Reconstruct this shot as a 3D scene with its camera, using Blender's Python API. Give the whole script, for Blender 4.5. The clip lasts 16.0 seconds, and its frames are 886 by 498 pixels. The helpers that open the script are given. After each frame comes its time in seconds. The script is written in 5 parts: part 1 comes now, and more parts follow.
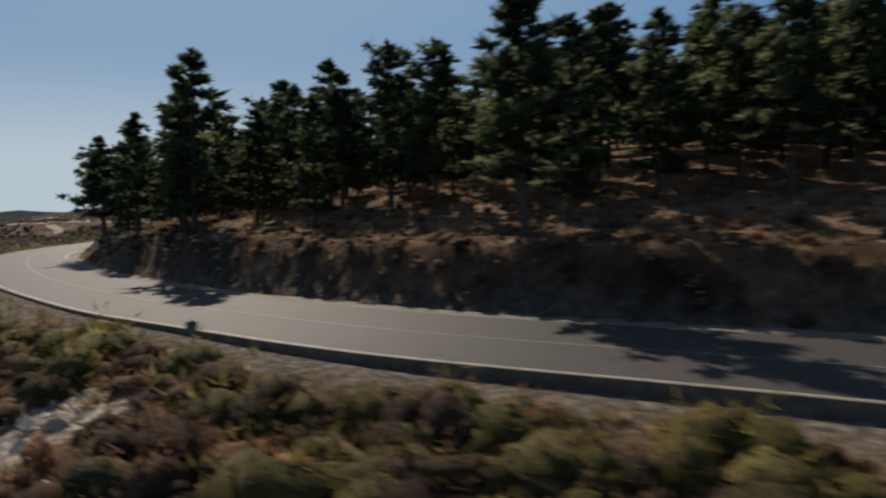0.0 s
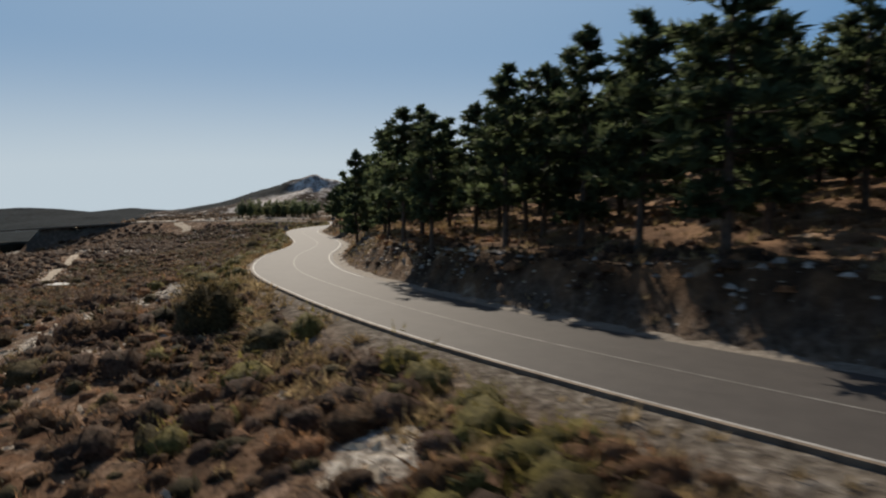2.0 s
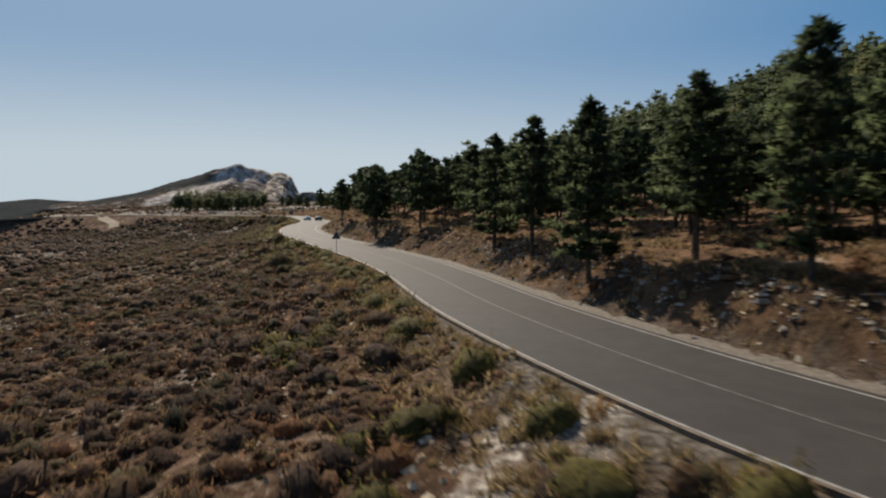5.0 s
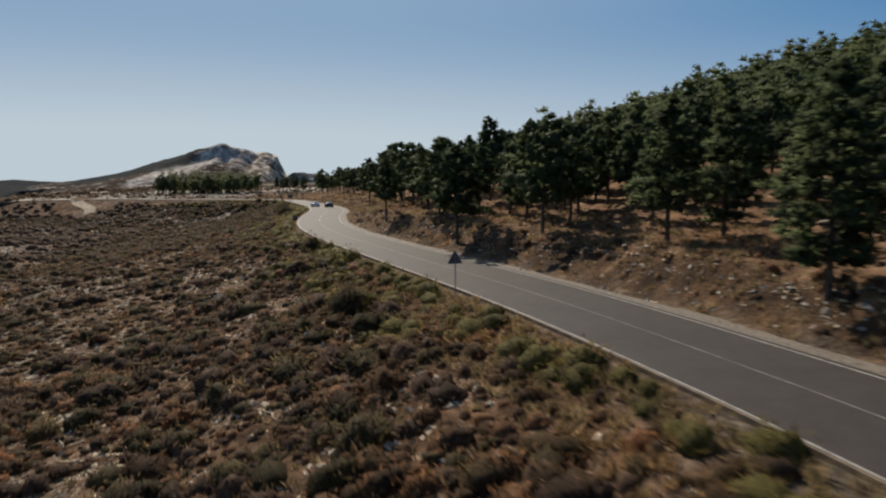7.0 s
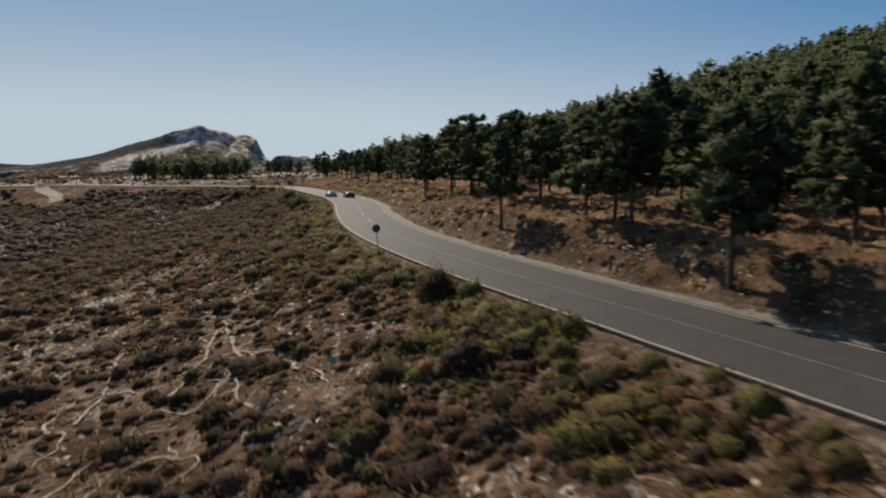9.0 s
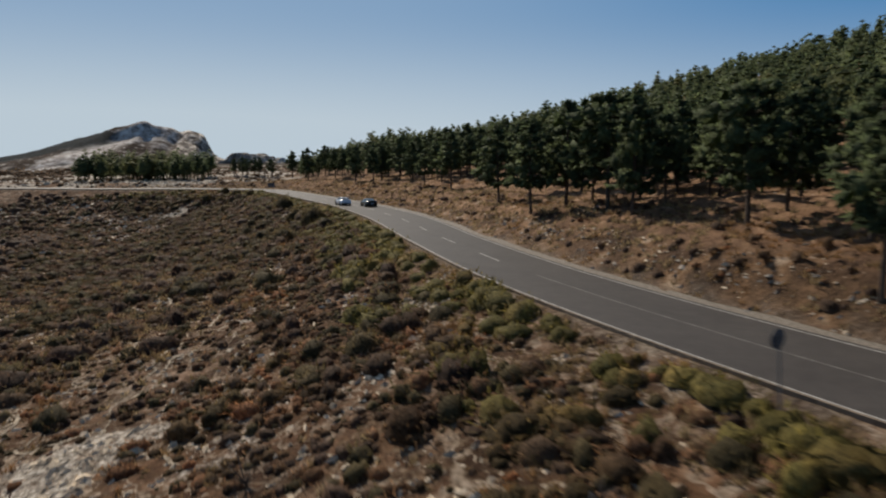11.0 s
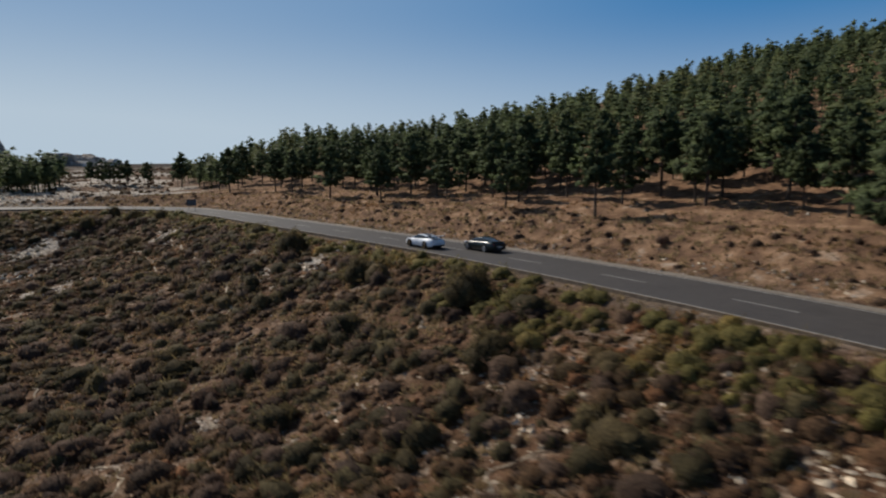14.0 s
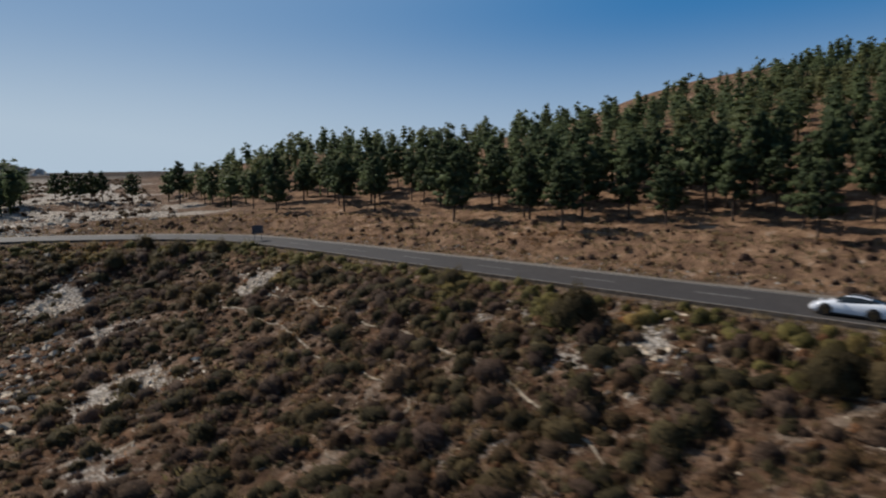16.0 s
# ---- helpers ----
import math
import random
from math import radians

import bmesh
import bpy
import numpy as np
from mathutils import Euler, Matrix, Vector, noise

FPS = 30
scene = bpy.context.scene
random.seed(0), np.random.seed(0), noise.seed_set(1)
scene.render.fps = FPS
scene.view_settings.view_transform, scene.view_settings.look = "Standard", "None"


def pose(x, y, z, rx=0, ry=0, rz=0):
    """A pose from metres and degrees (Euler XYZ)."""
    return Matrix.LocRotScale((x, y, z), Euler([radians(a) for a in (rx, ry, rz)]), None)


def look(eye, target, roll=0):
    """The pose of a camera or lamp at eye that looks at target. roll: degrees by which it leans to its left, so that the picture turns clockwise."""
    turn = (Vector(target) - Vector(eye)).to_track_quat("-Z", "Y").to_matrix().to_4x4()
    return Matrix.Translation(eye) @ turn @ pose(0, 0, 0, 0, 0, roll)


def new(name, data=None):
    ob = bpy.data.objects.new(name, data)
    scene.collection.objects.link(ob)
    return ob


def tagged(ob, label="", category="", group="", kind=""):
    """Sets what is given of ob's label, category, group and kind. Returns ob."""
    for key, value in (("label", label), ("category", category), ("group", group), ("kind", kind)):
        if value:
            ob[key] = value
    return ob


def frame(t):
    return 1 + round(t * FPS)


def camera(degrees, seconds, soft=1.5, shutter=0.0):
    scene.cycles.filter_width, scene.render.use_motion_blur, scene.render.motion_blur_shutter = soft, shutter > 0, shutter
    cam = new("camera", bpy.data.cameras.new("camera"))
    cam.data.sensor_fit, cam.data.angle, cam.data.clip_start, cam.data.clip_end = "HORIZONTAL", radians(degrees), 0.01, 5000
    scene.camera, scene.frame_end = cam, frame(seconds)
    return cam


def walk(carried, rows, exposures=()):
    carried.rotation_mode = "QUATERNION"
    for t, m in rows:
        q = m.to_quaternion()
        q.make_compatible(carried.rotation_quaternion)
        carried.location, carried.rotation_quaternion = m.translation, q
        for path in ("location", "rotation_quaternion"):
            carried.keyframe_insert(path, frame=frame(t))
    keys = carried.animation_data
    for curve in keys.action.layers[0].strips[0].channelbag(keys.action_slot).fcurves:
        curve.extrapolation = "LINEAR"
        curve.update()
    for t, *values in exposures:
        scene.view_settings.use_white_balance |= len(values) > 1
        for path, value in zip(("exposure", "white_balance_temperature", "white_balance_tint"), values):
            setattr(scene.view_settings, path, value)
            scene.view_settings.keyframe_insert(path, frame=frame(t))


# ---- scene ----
cam = camera(68.44, 16.0, soft=2.05, shutter=0.4)
# seconds, x, y, z, yaw, pitch, roll
ROWS = [
    (0.0, 1.03, -0.71, 3.48, -0.11, -3.53, 0.52),
    (0.5, -4.61, 3.22, 3.54, 4.34, -3.56, 0.29),
    (1.0, -10.07, 7.27, 3.57, 6.55, -3.52, 0.10),
    (1.5, -15.42, 11.36, 3.60, 7.33, -3.47, 0.04),
    (2.0, -20.50, 15.46, 3.62, 7.26, -3.39, -0.06),
    (2.5, -25.49, 19.73, 3.73, 6.73, -3.56, -0.20),
    (3.0, -30.20, 24.12, 3.88, 5.52, -3.85, -0.13),
    (3.5, -34.23, 28.57, 4.00, 4.06, -4.02, -0.17),
    (4.0, -37.72, 33.25, 4.08, 2.76, -4.01, -0.21),
    (4.5, -40.93, 38.55, 4.15, 1.64, -4.02, -0.13),
    (5.0, -43.82, 44.34, 4.28, 0.73, -4.18, -0.04),
    (5.5, -46.58, 50.60, 4.47, 0.11, -4.49, 0.05),
    (6.0, -49.44, 57.31, 4.70, -0.26, -4.93, 0.16),
    (6.5, -52.41, 64.30, 4.91, -0.42, -5.43, 0.22),
    (7.0, -55.51, 71.42, 5.06, -0.49, -5.95, 0.08),
    (7.5, -58.62, 78.53, 5.12, -0.69, -6.55, -0.02),
    (8.0, -61.84, 85.61, 5.13, -0.91, -7.01, 0.04),
    (8.5, -65.14, 92.68, 5.17, -1.53, -7.27, -0.03),
    (9.0, -68.60, 99.78, 5.27, -2.30, -7.35, -0.08),
    (9.5, -72.12, 106.84, 5.42, -3.10, -7.36, 0.04),
    (10.0, -75.55, 113.83, 5.55, -3.88, -7.46, 0.04),
    (10.5, -78.91, 120.92, 5.64, -4.98, -7.55, 0.01),
    (11.0, -82.30, 128.23, 5.70, -6.53, -7.60, -0.00),
    (11.5, -85.83, 135.84, 5.76, -8.57, -7.59, -0.00),
    (12.0, -89.60, 143.78, 5.85, -11.02, -7.55, 0.01),
    (12.5, -93.68, 152.05, 6.01, -13.69, -7.51, 0.00),
    (13.0, -98.07, 160.56, 6.23, -16.38, -7.49, -0.02),
    (13.5, -102.69, 169.19, 6.49, -18.82, -7.47, -0.05),
    (14.0, -107.36, 177.84, 6.72, -21.12, -7.49, -0.05),
    (14.5, -111.99, 186.55, 6.92, -23.26, -7.36, 0.03),
    (15.0, -116.56, 195.48, 7.09, -25.20, -7.17, 0.13),
    (15.5, -121.16, 204.83, 7.25, -26.83, -6.92, 0.19),
    (16.0, -125.88, 214.66, 7.43, -27.96, -6.88, 0.25),
]
walk(cam, [(t, pose(x, y, z, 90 + pitch, roll, yaw)) for t, x, y, z, yaw, pitch, roll in ROWS],
     exposures=[(0.0, 0.06, 6370, 10), (2.0, 0.17, 6470, 10), (4.0, 0.20, 6500, 10), (10.0, 0.14, 6400, 10), (13.0, 0.11, 6190, 10), (16.0, 0.0, 5930, 10)])

# ---- light: a clear morning sky, the sun ahead and to the west of the road ----
SUN_AZ, SUN_EL = 21.0, 40.0          # degrees west of +y, degrees up
sun_from = Vector((-math.sin(radians(SUN_AZ)) * math.cos(radians(SUN_EL)), math.cos(radians(SUN_AZ)) * math.cos(radians(SUN_EL)), math.sin(radians(SUN_EL))))
world = bpy.data.worlds.new("sky")
scene.world = world
world.use_nodes = True
wn = world.node_tree
sky = wn.nodes.new("ShaderNodeTexSky")
sky.sky_type = "NISHITA"
sky.sun_disc = False
sky.sun_elevation, sky.sun_rotation = radians(SUN_EL), radians(-SUN_AZ)
sky.altitude, sky.air_density, sky.dust_density, sky.ozone_density = 1500, 1.0, 0.4, 1.0
wn.nodes["Background"].inputs[1].default_value = 0.075


def world_node(kind, op=None, *values):
    n = wn.nodes.new(kind)
    if op:
        n.operation = op
    for k, value in enumerate(values):
        if value is not None:
            n.inputs[k].default_value = value
    return n


# the low sky deepens to azure and pales towards the horizon and towards the sun
way = wn.nodes.new("ShaderNodeTexCoord").outputs["Generated"]
way_up = world_node("ShaderNodeSeparateXYZ")
sunward = world_node("ShaderNodeVectorMath", "DOT_PRODUCT", None, tuple(sun_from))
low = world_node("ShaderNodeMapRange", None, None, 0.25, 0.6, 0.88, 0.0)
haze = world_node("ShaderNodeMapRange", None, None, 0.0, 0.24, 0.82, 0.0)
low.interpolation_type = haze.interpolation_type = "SMOOTHSTEP"
glare = world_node("ShaderNodeMapRange", None, None, 0.40, 1.0, 0.0, 0.46)
glare.interpolation_type = "SMOOTHSTEP"
thick = world_node("ShaderNodeMath", "ADD")
thick.use_clamp = True
azure, blend = wn.nodes.new("ShaderNodeMix"), wn.nodes.new("ShaderNodeMix")
azure.data_type = blend.data_type = "RGBA"
azure.inputs["B"].default_value = (0.40, 2.25, 5.0, 1)
blend.inputs["B"].default_value = (6.0, 7.0, 7.7, 1)
wn.links.new(way, way_up.inputs[0])
wn.links.new(way, sunward.inputs[0])
for node_ in (low, haze):
    wn.links.new(way_up.outputs["Z"], node_.inputs["Value"])
wn.links.new(sunward.outputs["Value"], glare.inputs["Value"])
wn.links.new(haze.outputs["Result"], thick.inputs[0])
wn.links.new(glare.outputs["Result"], thick.inputs[1])
wn.links.new(sky.outputs[0], azure.inputs["A"])
wn.links.new(low.outputs["Result"], azure.inputs["Factor"])
wn.links.new(azure.outputs["Result"], blend.inputs["A"])
wn.links.new(thick.outputs[0], blend.inputs["Factor"])
wn.links.new(blend.outputs["Result"], wn.nodes["Background"].inputs[0])
sun = new("sun", bpy.data.lights.new("sun", "SUN"))
sun.data.energy, sun.data.angle, sun.data.color = 4.7, radians(0.53), (1.0, 0.88, 0.72)
sun.matrix_world = look(sun_from * 500, (0, 0, 0))

# ---- materials ----


def material(name, rough=0.8, metal=0.0, gloss=0.3):
    m = bpy.data.materials.new(name)
    m.use_nodes = True
    b = m.node_tree.nodes["Principled BSDF"]
    b.inputs["Roughness"].default_value, b.inputs["Metallic"].default_value = rough, metal
    b.inputs["Specular IOR Level"].default_value = gloss
    return m, m.node_tree, b


def node(tree, kind, **inputs):
    n = tree.nodes.new(kind)
    for key, value in inputs.items():
        n.inputs[key.replace("_", " ")].default_value = value
    return n


def coords(tree):
    return tree.nodes.new("ShaderNodeTexCoord").outputs["Object"]


def noise_of(tree, scale, detail=4.0, rough=0.55, vector=None):
    n = node(tree, "ShaderNodeTexNoise", Scale=scale, Detail=detail, Roughness=rough)
    tree.links.new(vector or coords(tree), n.inputs["Vector"])
    return n.outputs["Fac"]


def ramp(tree, fac, stops):
    r = tree.nodes.new("ShaderNodeValToRGB")
    while len(r.color_ramp.elements) < len(stops):
        r.color_ramp.elements.new(0.5)
    for e, (at, c) in zip(r.color_ramp.elements, stops):
        e.position = at
        e.color = (*c, 1) if len(c) == 3 else c
    tree.links.new(fac, r.inputs["Fac"])
    return r.outputs["Color"]


def grey(v):
    return (v, v, v)


def mix(tree, fac, a, b, how="MIX"):
    m = tree.nodes.new("ShaderNodeMix")
    m.data_type, m.blend_type = "RGBA", how
    for sock, value in ((m.inputs["Factor"], fac), (m.inputs["A"], a), (m.inputs["B"], b)):
        if isinstance(value, (int, float)):
            sock.default_value = value
        elif isinstance(value, tuple):
            sock.default_value = (*value, 1)
        else:
            tree.links.new(value, sock)
    return m.outputs["Result"]


def bump(tree, bsdf, height, strength=0.4, distance=0.05):
    b = node(tree, "ShaderNodeBump", Strength=strength, Distance=distance)
    tree.links.new(height, b.inputs["Height"])
    tree.links.new(b.outputs["Normal"], bsdf.inputs["Normal"])


def attribute(tree, name):
    a = tree.nodes.new("ShaderNodeAttribute")
    a.attribute_name = name
    return a.outputs["Fac"]


def plain(name, colour, rough=0.5, metal=0.0, wear=0.15, scale=6.0):
    """One colour with a soft uneven tone and fine relief."""
    m, t, b = material(name, rough, metal)
    n = noise_of(t, scale)
    dark = tuple(c * (1 - wear) for c in colour)
    light = tuple(min(1, c * (1 + wear)) for c in colour)
    t.links.new(ramp(t, n, [(0.3, dark), (0.7, light)]), b.inputs["Base Color"])
    return m


def foliage(name, darks, lights, spots, scale=0.45, through_light=0.25, grain=7.0, dark=0.45, spread=(0.65, 1.45)):
    """Leaves: hue by plant (a noise about as wide as a plant) and by leaf, partly lit through."""
    m, t, b = material(name, 0.7, gloss=0.12)
    plant = noise_of(t, scale, 2.0)
    patch = noise_of(t, scale * 0.22, 2.0)
    island = t.nodes.new("ShaderNodeNewGeometry").outputs["Random Per Island"]
    base = mix(t, ramp(t, plant, [(0.38, grey(0)), (0.62, grey(1))]), darks, lights)
    base = mix(t, ramp(t, patch, [(0.52, grey(0)), (0.68, grey(1))]), base, spots)
    base = mix(t, 1.0, base, ramp(t, island, [(0.0, grey(spread[0])), (0.6, grey(1.02)), (1.0, grey(spread[1]))]), "MULTIPLY")
    fine = noise_of(t, grain, 5.0, 0.7)
    base = mix(t, 1.0, base, ramp(t, fine, [(0.34, grey(dark)), (0.52, grey(1.0)), (0.68, grey(1.6))]), "MULTIPLY")
    bump(t, b, fine, 1.0, 0.12)
    t.links.new(base, b.inputs["Base Color"])
    tr = t.nodes.new("ShaderNodeBsdfTranslucent")
    t.links.new(base, tr.inputs["Color"])
    ms = node(t, "ShaderNodeMixShader", Fac=through_light)
    t.links.new(b.outputs[0], ms.inputs[1])
    t.links.new(tr.outputs[0], ms.inputs[2])
    t.links.new(ms.outputs[0], t.nodes["Material Output"].inputs["Surface"])
    return m


def node_colour(tree, scale):
    n = node(tree, "ShaderNodeTexNoise", Scale=scale, Detail=3.0)
    tree.links.new(coords(tree), n.inputs["Vector"])
    return n.outputs["Color"]


def ground_material():
    m, t, b = material("hillside_ground", 0.95, gloss=0.06)
    big, mid, small = noise_of(t, 0.06, 3), noise_of(t, 0.45, 5), noise_of(t, 3.5, 6, 0.65)
    heath = ramp(t, mid, [(0.32, (0.0426, 0.0243, 0.0150)), (0.46, (0.0914, 0.0527, 0.0317)), (0.57, (0.1524, 0.0926, 0.0581)), (0.68, (0.2931, 0.2018, 0.1450))])
    rust = ramp(t, mid, [(0.34, (0.0408, 0.0201, 0.0113)), (0.48, (0.0944, 0.0476, 0.0253)), (0.58, (0.1687, 0.0869, 0.0452)), (0.70, (0.3009, 0.1979, 0.1269))])
    col = mix(t, ramp(t, big, [(0.45, grey(0)), (0.62, grey(0.8))]), heath, rust)
    cushion = noise_of(t, 1.7, 6, 0.6)
    col = mix(t, ramp(t, cushion, [(0.47, grey(0)), (0.58, grey(0.6))]), col, ramp(t, small, [(0.3, (0.0323, 0.0191, 0.0108)), (0.5, (0.0745, 0.0438, 0.0234)), (0.72, (0.1299, 0.0773, 0.0397))]))
    fleck = ramp(t, noise_of(t, 2.4, 8, 0.75), [(0.52, grey(0)), (0.60, grey(0.9))])
    where = mix(t, 1.0, ramp(t, noise_of(t, 0.18, 4), [(0.40, grey(0.15)), (0.60, grey(1))]), attribute(t, "flecks"), "MULTIPLY")
    fleck = mix(t, 1.0, fleck, where, "MULTIPLY")
    col = mix(t, fleck, col, ramp(t, noise_of(t, 9.0, 3), [(0.35, (0.1018, 0.0672, 0.0392)), (0.65, (0.2600, 0.1961, 0.1343))]))
    # bare pale rills that branch between the shrubs
    warp = node(t, "ShaderNodeVectorMath")
    warp.operation = "MULTIPLY_ADD"
    t.links.new(node_colour(t, 0.8), warp.inputs[0])
    warp.inputs[1].default_value = (2.6, 2.6, 0)
    t.links.new(coords(t), warp.inputs[2])
    for scale, wide in ((0.16, 0.016), (0.42, 0.022)):
        vein = ramp(t, noise_of(t, scale, 3, 0.6, warp.outputs[0]), [(0.5 - wide, grey(0)), (0.5 - wide * 0.4, grey(0.85)), (0.5 + wide * 0.4, grey(0.85)), (0.5 + wide, grey(0))])
        vein = mix(t, 1.0, vein, mix(t, 1.0, ramp(t, noise_of(t, 0.11, 3), [(0.42, grey(0.05)), (0.58, grey(1))]), attribute(t, "flecks"), "MULTIPLY"), "MULTIPLY")
        col = mix(t, vein, col, ramp(t, small, [(0.3, (0.1843, 0.1341, 0.0906)), (0.65, (0.3809, 0.3069, 0.2328))]))
    floor = ramp(t, mid, [(0.30, (0.0750, 0.0451, 0.0298)), (0.48, (0.1776, 0.1054, 0.0638)), (0.62, (0.2716, 0.1693, 0.1008)), (0.74, (0.3933, 0.3149, 0.2442))])
    col = mix(t, attribute(t, "woodland"), col, floor)
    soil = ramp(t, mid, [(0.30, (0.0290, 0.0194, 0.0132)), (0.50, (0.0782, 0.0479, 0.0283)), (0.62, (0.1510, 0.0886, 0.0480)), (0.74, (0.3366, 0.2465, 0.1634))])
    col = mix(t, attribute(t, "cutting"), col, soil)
    gravel = ramp(t, small, [(0.3, (0.0710, 0.0577, 0.0451)), (0.52, (0.1465, 0.1258, 0.1029)), (0.72, (0.2634, 0.2390, 0.2050))])
    col = mix(t, attribute(t, "gravel"), col, gravel)
    stone = ramp(t, small, [(0.34, (0.0864, 0.0677, 0.0511)), (0.50, (0.3280, 0.2853, 0.2358)), (0.64, (0.5778, 0.5272, 0.4514))])
    ragged = ramp(t, mix(t, 0.5, attribute(t, "scree"), noise_of(t, 0.8, 7, 0.7)), [(0.49, grey(0)), (0.56, grey(0.95))])
    col = mix(t, ragged, col, stone)
    far = ramp(t, noise_of(t, 0.035, 10, 0.72), [(0.36, (0.0118, 0.0078, 0.0058)), (0.52, (0.0284, 0.0178, 0.0117)), (0.60, (0.0491, 0.0322, 0.0218)), (0.66, (0.1800, 0.1577, 0.1369))])
    col = mix(t, attribute(t, "distance"), col, far)
    col = mix(t, attribute(t, "far_woods"), col, ramp(t, noise_of(t, 0.03, 8, 0.7), [(0.4, (0.0081, 0.0096, 0.0074)), (0.64, (0.0222, 0.0207, 0.0148))]))
    col = mix(t, 1.0, col, ramp(t, small, [(0.25, grey(0.6)), (0.75, grey(1.35))]), "MULTIPLY")
    t.links.new(col, b.inputs["Base Color"])
    bump(t, b, small, 1.0, 0.25)
    return m


def asphalt_material():
    m, t, b = material("asphalt", 0.68, gloss=0.16)
    fine, blotch, streak = noise_of(t, 40, 3, 0.7), noise_of(t, 0.35, 4), noise_of(t, 1.6, 5, 0.6)
    col = ramp(t, blotch, [(0.3, (0.0398, 0.0352, 0.0332)), (0.7, (0.0566, 0.0507, 0.0470))])
    col = mix(t, 0.5, col, ramp(t, streak, [(0.35, (0.0374, 0.0335, 0.0318)), (0.7, (0.0591, 0.0532, 0.0490))]))
    col = mix(t, 1.0, col, ramp(t, fine, [(0.3, grey(0.75)), (0.7, grey(1.25))]), "MULTIPLY")
    t.links.new(col, b.inputs["Base Color"])
    bump(t, b, fine, 0.3, 0.01)
    return m


def stone_material(name, lo, hi, scale=1.5):
    m, t, b = material(name, 0.85)
    n = noise_of(t, scale, 6, 0.62)
    island = t.nodes.new("ShaderNodeNewGeometry").outputs["Random Per Island"]
    col = ramp(t, n, [(0.32, lo), (0.68, hi)])
    col = mix(t, 1.0, col, ramp(t, island, [(0.0, grey(0.55)), (1.0, grey(1.25))]), "MULTIPLY")
    t.links.new(col, b.inputs["Base Color"])
    bump(t, b, n, 0.6, 0.08)
    return m


def mountain_material():
    m, t, b = material("far_mountain", 0.95, gloss=0.03)
    n1, n2 = noise_of(t, 0.012, 8, 0.65), noise_of(t, 0.045, 8, 0.7)
    brown = ramp(t, n2, [(0.36, (0.0124, 0.0090, 0.0072)), (0.52, (0.0401, 0.0263, 0.0186)), (0.57, (0.0658, 0.0471, 0.0350)), (0.62, (0.2921, 0.2774, 0.2663))])
    pale = ramp(t, n2, [(0.36, (0.1268, 0.1032, 0.0895)), (0.49, (0.3554, 0.3208, 0.2922)), (0.61, (0.5917, 0.5669, 0.5321))])
    col = mix(t, ramp(t, n1, [(0.56, grey(0)), (0.64, grey(0.8))]), brown, pale)
    col = mix(t, attribute(t, "bare"), col, pale)
    # dark woods, their colour shifted to blue to imitate distance haze
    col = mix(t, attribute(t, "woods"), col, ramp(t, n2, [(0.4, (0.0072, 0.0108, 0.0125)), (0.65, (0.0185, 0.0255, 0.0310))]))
    crag = ramp(t, n2, [(0.40, (0.0687, 0.0566, 0.0470)), (0.51, (0.2519, 0.2146, 0.1792)), (0.61, (0.7083, 0.6331, 0.5320))])
    col = mix(t, attribute(t, "crag"), col, crag)
    t.links.new(col, b.inputs["Base Color"])
    bump(t, b, n2, 1.0, 4.0)
    return m


M_GROUND, M_ASPHALT, M_MOUNT = ground_material(), asphalt_material(), mountain_material()
M_CONCRETE = stone_material("weathered_concrete", (0.088, 0.064, 0.044), (0.205, 0.158, 0.114), 2.5)
M_PAINT, _t, _b = material("worn_white_paint", 0.7)
_t.links.new(ramp(_t, noise_of(_t, 3.0, 6, 0.7), [(0.34, (0.1358, 0.1266, 0.1175)), (0.56, (0.2987, 0.2901, 0.2717))]), _b.inputs["Base Color"])
M_FAINT, _t, _b = material("faded_centre_paint", 0.7)
_t.links.new(ramp(_t, noise_of(_t, 2.0, 6, 0.7), [(0.40, (0.0793, 0.0731, 0.0664)), (0.60, (0.1750, 0.1665, 0.1541))]), _b.inputs["Base Color"])
M_STONE = stone_material("pale_quartzite", (0.3320, 0.2613, 0.1794), (0.6839, 0.5623, 0.4072))
M_STONE.node_tree.nodes["Principled BSDF"].inputs["Roughness"].default_value = 0.65
M_STONE.node_tree.nodes["Principled BSDF"].inputs["Specular IOR Level"].default_value = 0.2
M_RUBBLE = stone_material("tan_rubble", (0.148, 0.122, 0.096), (0.340, 0.303, 0.259))
M_BARK = stone_material("pine_bark", (0.035, 0.026, 0.020), (0.13, 0.090, 0.062), 5.0)
M_PINE = foliage("pine_needles", (0.0905, 0.1175, 0.0583), (0.1288, 0.1571, 0.0713), (0.1462, 0.1525, 0.0670), 0.16, 0.58, 4.0, 0.72, (0.80, 1.25))
M_HEATH = foliage("heath_leaves", (0.1001, 0.0590, 0.0337), (0.1522, 0.0905, 0.0473), (0.1383, 0.0923, 0.0419), 0.5, 0.52)
M_BROOM = foliage("broom_leaves", (0.1272, 0.1087, 0.0336), (0.1959, 0.1605, 0.0480), (0.2335, 0.1531, 0.0502), 0.5, 0.42)
M_DARKBUSH = foliage("dark_scrub_leaves", (0.0826, 0.0653, 0.0321), (0.1228, 0.0965, 0.0454), (0.1360, 0.0952, 0.0437), 0.5, 0.52)
M_GREYBUSH = foliage("grey_shrub_twigs", (0.1073, 0.0671, 0.0477), (0.1566, 0.1028, 0.0700), (0.1566, 0.1006, 0.0595), 0.5, 0.52)
